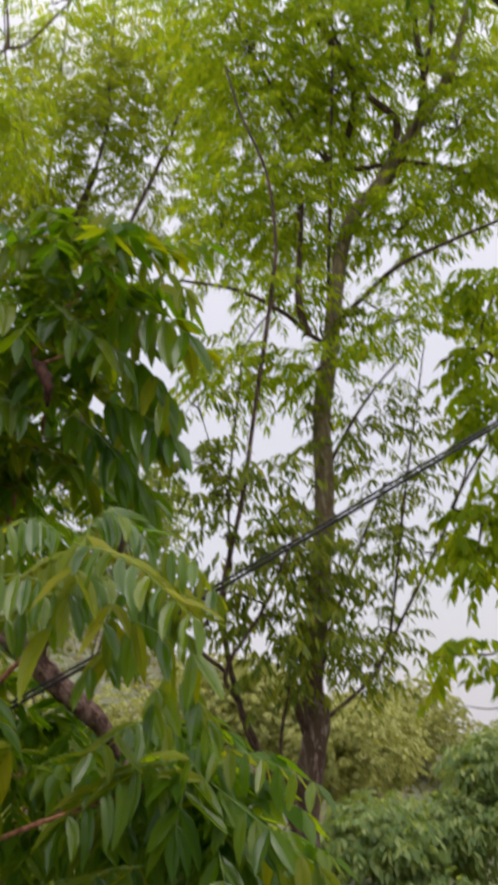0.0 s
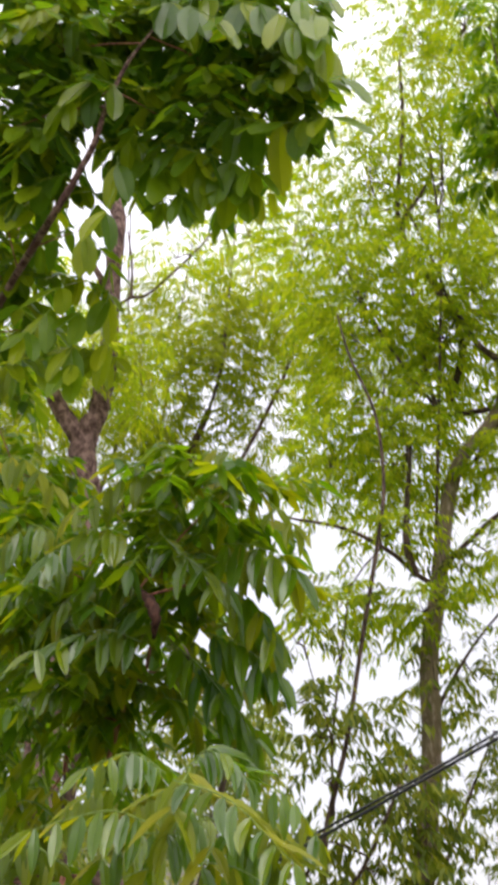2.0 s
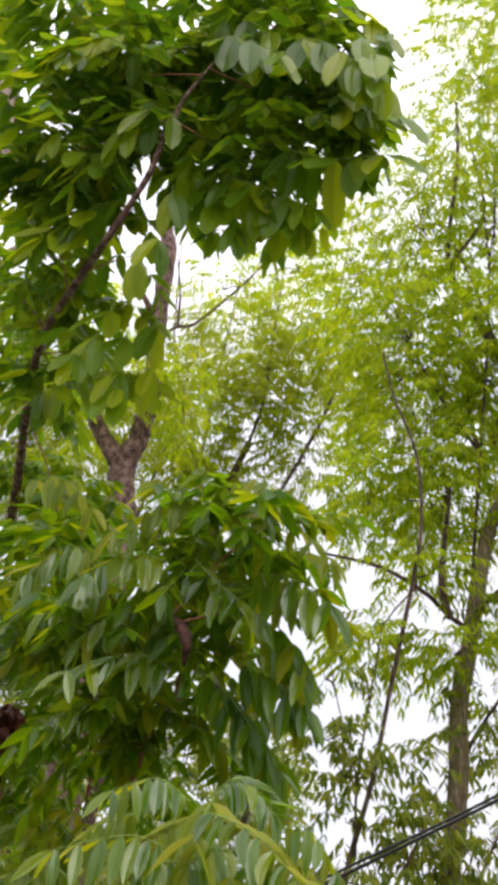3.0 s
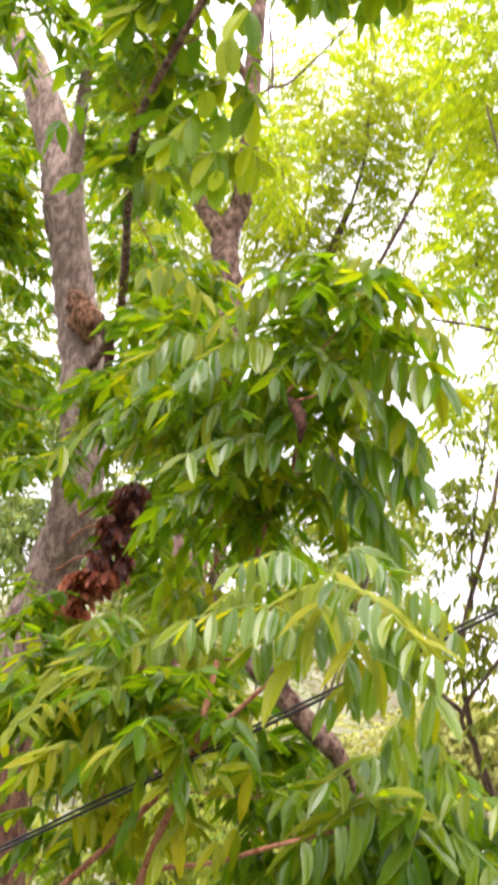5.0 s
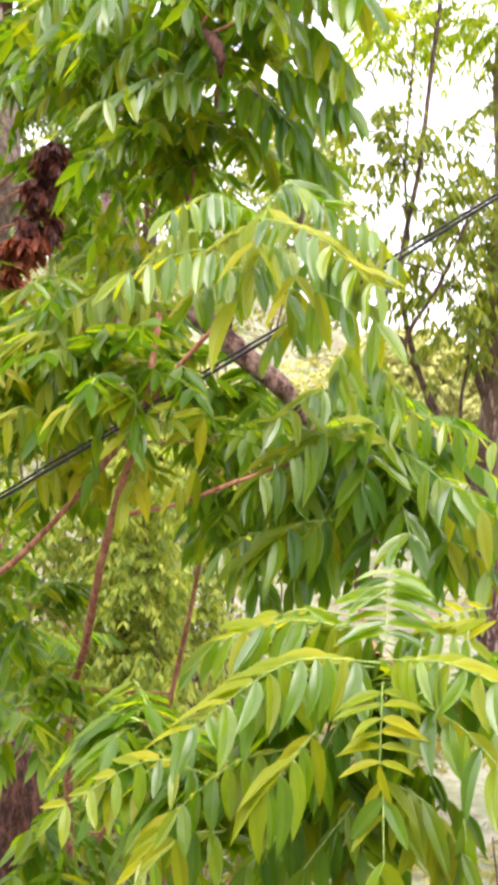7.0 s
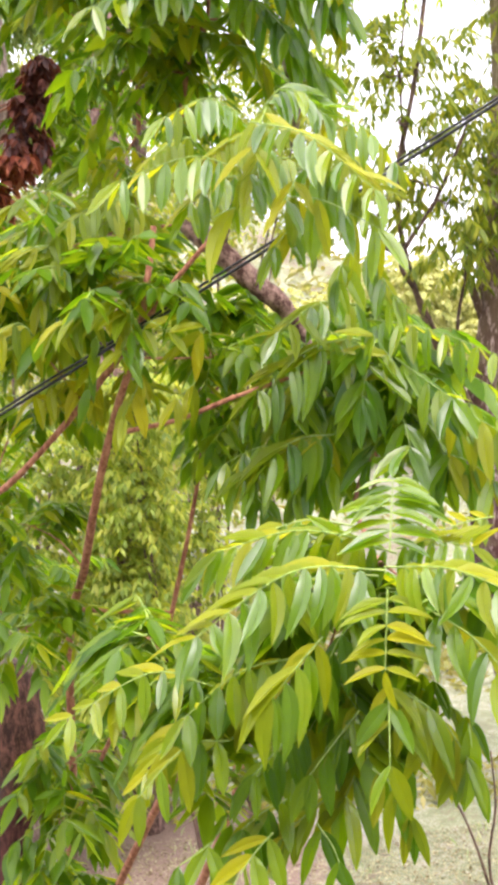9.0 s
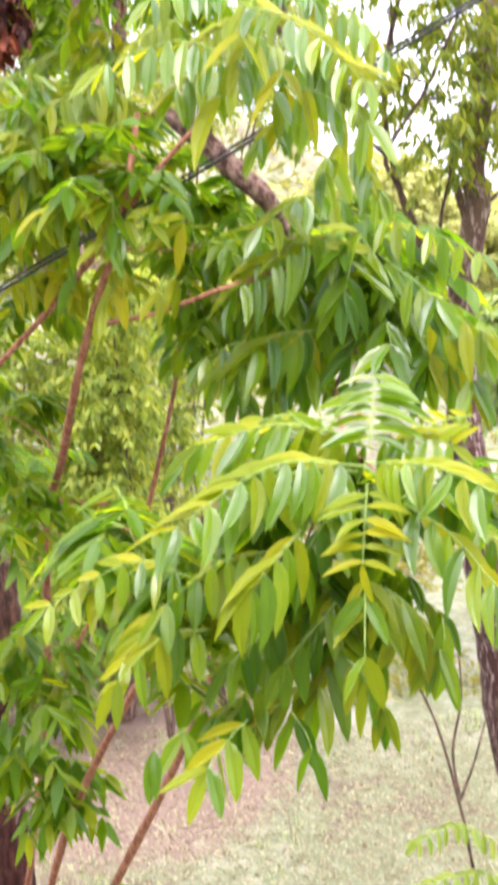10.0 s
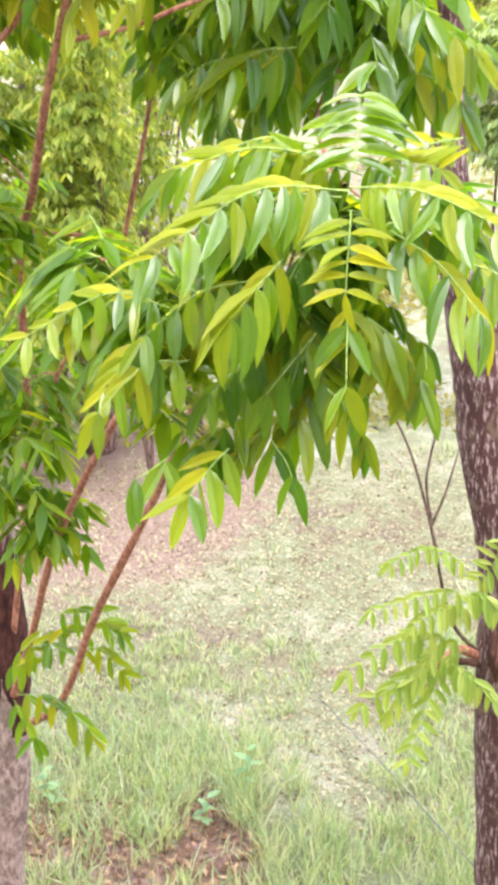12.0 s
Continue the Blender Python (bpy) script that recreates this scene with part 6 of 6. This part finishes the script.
# small sprays at the foot of the reddish branches
frond(near, (-1.528, 4.100, 2.279), (-1.365, 4.050, 2.497), (-1.090, 4.000, 2.568), 6, 0.114, (-72, 0.35, GREEN), (25, 0.1, OLIVE))
frond(near, (-1.525, 4.100, 2.185), (-1.369, 4.050, 2.211), (-1.204, 4.000, 2.106), 5, 0.127, (-90, 0.35, OLIVE), (-25, 0.1, GREEN))
frond(near, (-1.520, 4.050, 2.324), (-1.454, 4.025, 2.445), (-1.330, 4.000, 2.490), 4, 0.119, (-110, 0.35, GREEN), (60, 0.1, YELLOW))
frond(near, (-1.307, 4.000, 2.615), (-1.176, 3.975, 2.658), (-1.035, 3.950, 2.579), 5, 0.101, (-85, 0.3, DARK), (20, 0.1, GREEN))
frond(near, (-1.522, 4.050, 2.192), (-1.486, 4.025, 2.130), (-1.441, 4.000, 2.041), 3, 0.123, (-120, 0.3, GREEN), (-50, 0.1, GREEN))
frond(near, (-1.242, 4.000, 2.468), (-1.124, 3.975, 2.487), (-1.047, 3.950, 2.405), 4, 0.107, (-85, 0.3, OLIVE), (-10, 0.1, OLIVE))

# leaves further in, behind the sprays
bough(near, [(-0.18, 3.15, 4.79, 0.13, 0.07, 0.10, 5), (-0.31, 3.15, 4.85, 0.09, 0.06, 0.10, 3), (-0.02, 3.15, 4.77, 0.09, 0.07, 0.10, 3), (-0.34, 3.10, 4.65, 0.09, 0.04, 0.10, 2)], 0.2, 0.105, (DARK, DARK, GREEN))
bough(near, [(-0.25, 2.25, 4.32, 0.11, 0.05, 0.08, 4), (-0.36, 2.25, 4.25, 0.09, 0.05, 0.08, 3), (-0.16, 2.25, 4.31, 0.08, 0.05, 0.08, 2), (-0.27, 2.25, 4.43, 0.11, 0.04, 0.08, 2), (-0.47, 2.25, 4.29, 0.08, 0.05, 0.08, 2)], 0.15, 0.088, (GREEN, GREEN, OLIVE, DARK))
bough(near, [(-0.50, 3.10, 6.11, 0.17, 0.09, 0.15, 5), (-0.71, 3.15, 6.01, 0.14, 0.10, 0.15, 4), (-0.36, 3.10, 5.96, 0.11, 0.09, 0.15, 4), (-0.49, 3.15, 5.78, 0.14, 0.08, 0.15, 4), (-0.30, 3.15, 5.72, 0.06, 0.08, 0.15, 2), (-0.89, 3.20, 6.02, 0.12, 0.10, 0.15, 4), (-0.70, 3.20, 5.75, 0.13, 0.08, 0.15, 3), (-0.96, 3.30, 6.34, 0.09, 0.09, 0.15, 2)], 0.24, 0.095, (GREEN, GREEN, OLIVE, OLIVE, YELLOW))
bough(near, [(-0.93, 3.15, 5.33, 0.14, 0.08, 0.15, 4), (-1.06, 3.10, 5.18, 0.09, 0.08, 0.15, 3), (-0.93, 3.30, 5.50, 0.10, 0.06, 0.15, 3), (-1.03, 3.05, 5.00, 0.09, 0.06, 0.15, 2), (-0.85, 3.05, 4.90, 0.09, 0.06, 0.15, 2), (-1.05, 3.10, 4.86, 0.09, 0.05, 0.15, 2)], 0.2, 0.095, (GREEN, OLIVE, YELLOW, YELLOW))
bough(near, [(-0.43, 3.20, 7.98, 0.25, 0.12, 0.15, 6), (-0.24, 3.20, 7.75, 0.12, 0.10, 0.15, 4), (-0.70, 3.20, 8.18, 0.26, 0.11, 0.15, 5), (-1.07, 3.25, 8.08, 0.24, 0.13, 0.15, 6), (-1.10, 3.30, 7.59, 0.18, 0.12, 0.15, 5), (-0.77, 3.20, 7.82, 0.12, 0.10, 0.15, 3), (-1.12, 3.40, 7.22, 0.12, 0.12, 0.15, 4), (-0.97, 3.40, 6.93, 0.07, 0.08, 0.15, 2)], 0.2, 0.12, (BROAD,))


# ---- undergrowth behind ----
def shrub(at, clumps, label, seed, mat, leaf=0.11, width=0.045, bark=None, more=4.0, loose=1.0):
    s = Plant("shrub", at, label, "shrub", bark or BARK_DARK, "undergrowth shrubs", seed)
    r = np.random.RandomState(seed)
    for x, y, z, rx, rz, ry, n in clumps:
        m = np.array([(at[0] + x) / 2 + 0.2 * r.randn(), (at[1] + y) / 2, (at[2] + z) / 2])
        s.stem("stem", [at, m, (x, y, z)], [0.025, 0.018, 0.008], 6)
    s.leaves(clumps, mat, leaf, width, 0.4, 5, 0.4, 0.7, twig=0.006, more=more, loose=loose, jitter=0.8)
    s.finish()


SHRUB_LABEL = "dense green undergrowth shrub with small leaves"


def thicket(seed, y, boxes):
    """Undergrowth behind the near tree, its stems rising from one foot."""
    bx = boxes[0]
    shrub(foot((bx[0] + bx[3], y)), boxes, SHRUB_LABEL, seed, LEAF_SHRUB, 0.1, 0.042, None, 4.6, 1.15)


thicket(50, 12.0, [(-4.19, 12.00, 3.89, 0.61, 0.64, 0.7, 60), (-3.27, 11.90, 3.77, 0.53, 0.63, 0.6, 50), (-4.12, 11.80, 2.75, 0.66, 0.64, 0.7, 60), (-3.15, 11.80, 2.68, 0.56, 0.58, 0.6, 50), (-4.09, 11.60, 1.68, 0.69, 0.59, 0.6, 55), (-3.09, 11.60, 1.68, 0.56, 0.58, 0.6, 45), (-3.90, 11.50, 0.77, 0.78, 0.47, 0.5, 40)])
thicket(51, 11.3, [(-2.83, 11.30, 4.47, 0.42, 0.48, 0.4, 40), (-2.87, 11.30, 3.55, 0.42, 0.54, 0.4, 46), (-2.92, 11.30, 2.50, 0.42, 0.61, 0.4, 46)])
thicket(52, 12.6, [(-2.63, 12.80, 3.90, 0.56, 0.55, 0.6, 45), (-2.59, 12.60, 2.95, 0.40, 0.55, 0.5, 36), (-2.71, 12.50, 1.93, 0.37, 0.61, 0.5, 30), (-2.86, 12.30, 0.87, 0.34, 0.56, 0.4, 18)])
thicket(53, 14.5, [(-4.97, 14.50, 6.37, 0.79, 0.81, 0.8, 70), (-3.61, 14.70, 6.33, 0.78, 0.81, 0.8, 60), (-4.90, 14.50, 5.07, 0.94, 0.76, 0.8, 70), (-3.50, 14.60, 4.95, 0.78, 0.68, 0.8, 56), (-2.73, 14.60, 4.93, 0.42, 0.54, 0.6, 24)])
thicket(54, 16.5, [(-4.27, 16.50, 8.81, 1.11, 0.87, 0.9, 60), (-2.55, 16.50, 8.86, 0.87, 0.86, 0.9, 50), (-2.75, 16.50, 7.55, 0.72, 0.78, 0.8, 36), (-1.58, 16.80, 8.32, 0.63, 0.78, 0.8, 30), (-6.55, 16.50, 5.27, 0.76, 1.11, 0.9, 60)])
thicket(55, 18.5, [(-5.02, 18.50, 8.88, 1.04, 1.04, 1.0, 56), (-3.35, 18.50, 8.72, 1.01, 1.02, 1.0, 50), (-4.90, 18.50, 7.16, 1.02, 1.08, 1.0, 56), (-3.01, 18.50, 7.22, 1.07, 0.88, 1.0, 40), (-1.89, 18.50, 7.95, 0.61, 0.89, 0.9, 26), (-2.02, 17.50, 7.43, 0.75, 0.73, 0.9, 40), (-1.70, 18.00, 8.65, 0.59, 0.75, 0.9, 34)])
for k, boxes in enumerate((
    [(2.66, 14.00, 4.71, 0.50, 0.40, 0.9, 130), (2.29, 13.60, 4.06, 0.72, 0.52, 0.9, 170)],
    [(1.15, 13.00, 4.05, 0.58, 0.47, 0.9, 150), (1.57, 12.60, 3.36, 0.82, 0.42, 0.9, 150)],
    [(-4.81, 13.40, 8.97, 0.72, 0.80, 0.8, 70), (-3.81, 13.60, 9.11, 0.79, 0.88, 0.8, 70), (-5.43, 13.20, 7.52, 0.71, 0.90, 0.8, 70), (-4.15, 13.30, 7.57, 0.76, 0.75, 0.8, 70), (-6.06, 13.60, 9.24, 0.65, 0.91, 0.8, 60)],
    [(-7.55, 16.00, 8.40, 1.15, 1.20, 0.9, 110), (-7.18, 16.00, 10.11, 0.85, 0.89, 0.9, 60), (-8.42, 16.50, 12.23, 1.07, 1.48, 0.9, 70)],
)):
    bx = boxes[0]
    shrub(foot((bx[0], bx[1])), boxes, "dark green shrub on the slope behind", 70 + k, LEAF_SLOPE, 0.12, 0.045)

# ---- distance ----
for k, boxes in enumerate((
    [(-0.07, 34.00, 5.98, 1.08, 1.14, 2.5, 150), (2.29, 33.00, 4.94, 1.64, 1.17, 2.5, 190)],
    [(5.74, 46.00, 5.86, 1.46, 1.23, 3.0, 120), (3.67, 44.00, 5.48, 1.59, 0.97, 3.0, 120)],
    [(-3.19, 36.00, 4.54, 2.27, 1.98, 2.5, 200), (-9.11, 38.00, 4.75, 3.86, 2.53, 3.0, 260)],
    [(-1.30, 34.00, 6.09, 1.08, 1.22, 2.5, 120)],
    [(-3.45, 24.00, 4.43, 0.80, 0.89, 1.2, 60), (-3.35, 23.00, 3.05, 0.55, 0.76, 1.2, 40)],
    [(9.74, 44.00, 4.16, 2.96, 1.35, 3.0, 180), (16.19, 44.00, 4.37, 4.44, 1.75, 3.0, 200)],
)):
    bx = boxes[0]
    shrub(foot((bx[0], bx[1])), boxes, "olive thicket on the far bank, paled by haze in its colour", 90 + k, LEAF_FAR, 0.17, 0.08, None, 8.0, 1.3)


# ---- overhead cables ----
def cable(name, pts, r, mat, label):
    v, f = tube(pts, [r, r], 8, 12, 0.0)
    ob = new(name, mesh_from(name, v, f, mat))
    return tagged(ob, label, "cable")


c = np.array([(-1.191, 2.850, 4.775), (-0.630, 2.850, 5.048), (-0.064, 2.850, 5.380), (0.604, 2.850, 5.733)])
curve = np.polyfit(c[:, 0], c[:, 2], 2)
xs = np.linspace(c[0, 0], c[3, 0], 9)
line = [np.array([x, 2.85, np.polyval(curve, x)]) for x in xs]
slope_l, slope_r = np.polyval(np.polyder(curve), xs[0]), np.polyval(np.polyder(curve), xs[-1])
line = [line[0] + np.array([-s, 0, -s * slope_l]) for s in (8, 4, 2, 1)] + line + [line[-1] + np.array([s, 0, s * slope_r]) for s in (1, 2, 4, 8)]
cable("overhead_cable", line, 0.0042, CABLE, "black overhead service cable sagging between the trees")
cable("overhead_cable", [p + np.array([0.0, 0.008, 0.011 + 0.003 * (k % 2)]) for k, p in enumerate(line)], 0.0034, CABLE, "thinner black cable strung along the thicker one")
w0, w1 = np.array((-0.546, 7.600, -0.238)), np.array((0.478, 5.400, 0.300))
w0[2] = ground_height(w0[0], w0[1]) + 0.05
cable("ground_wire", [w0, (w0 + w1) / 2 + np.array([0, 0, 0.02]), w1, w1 + (w1 - w0) * 0.5], 0.004, WIRE, "thin slack wire lying over the grass")
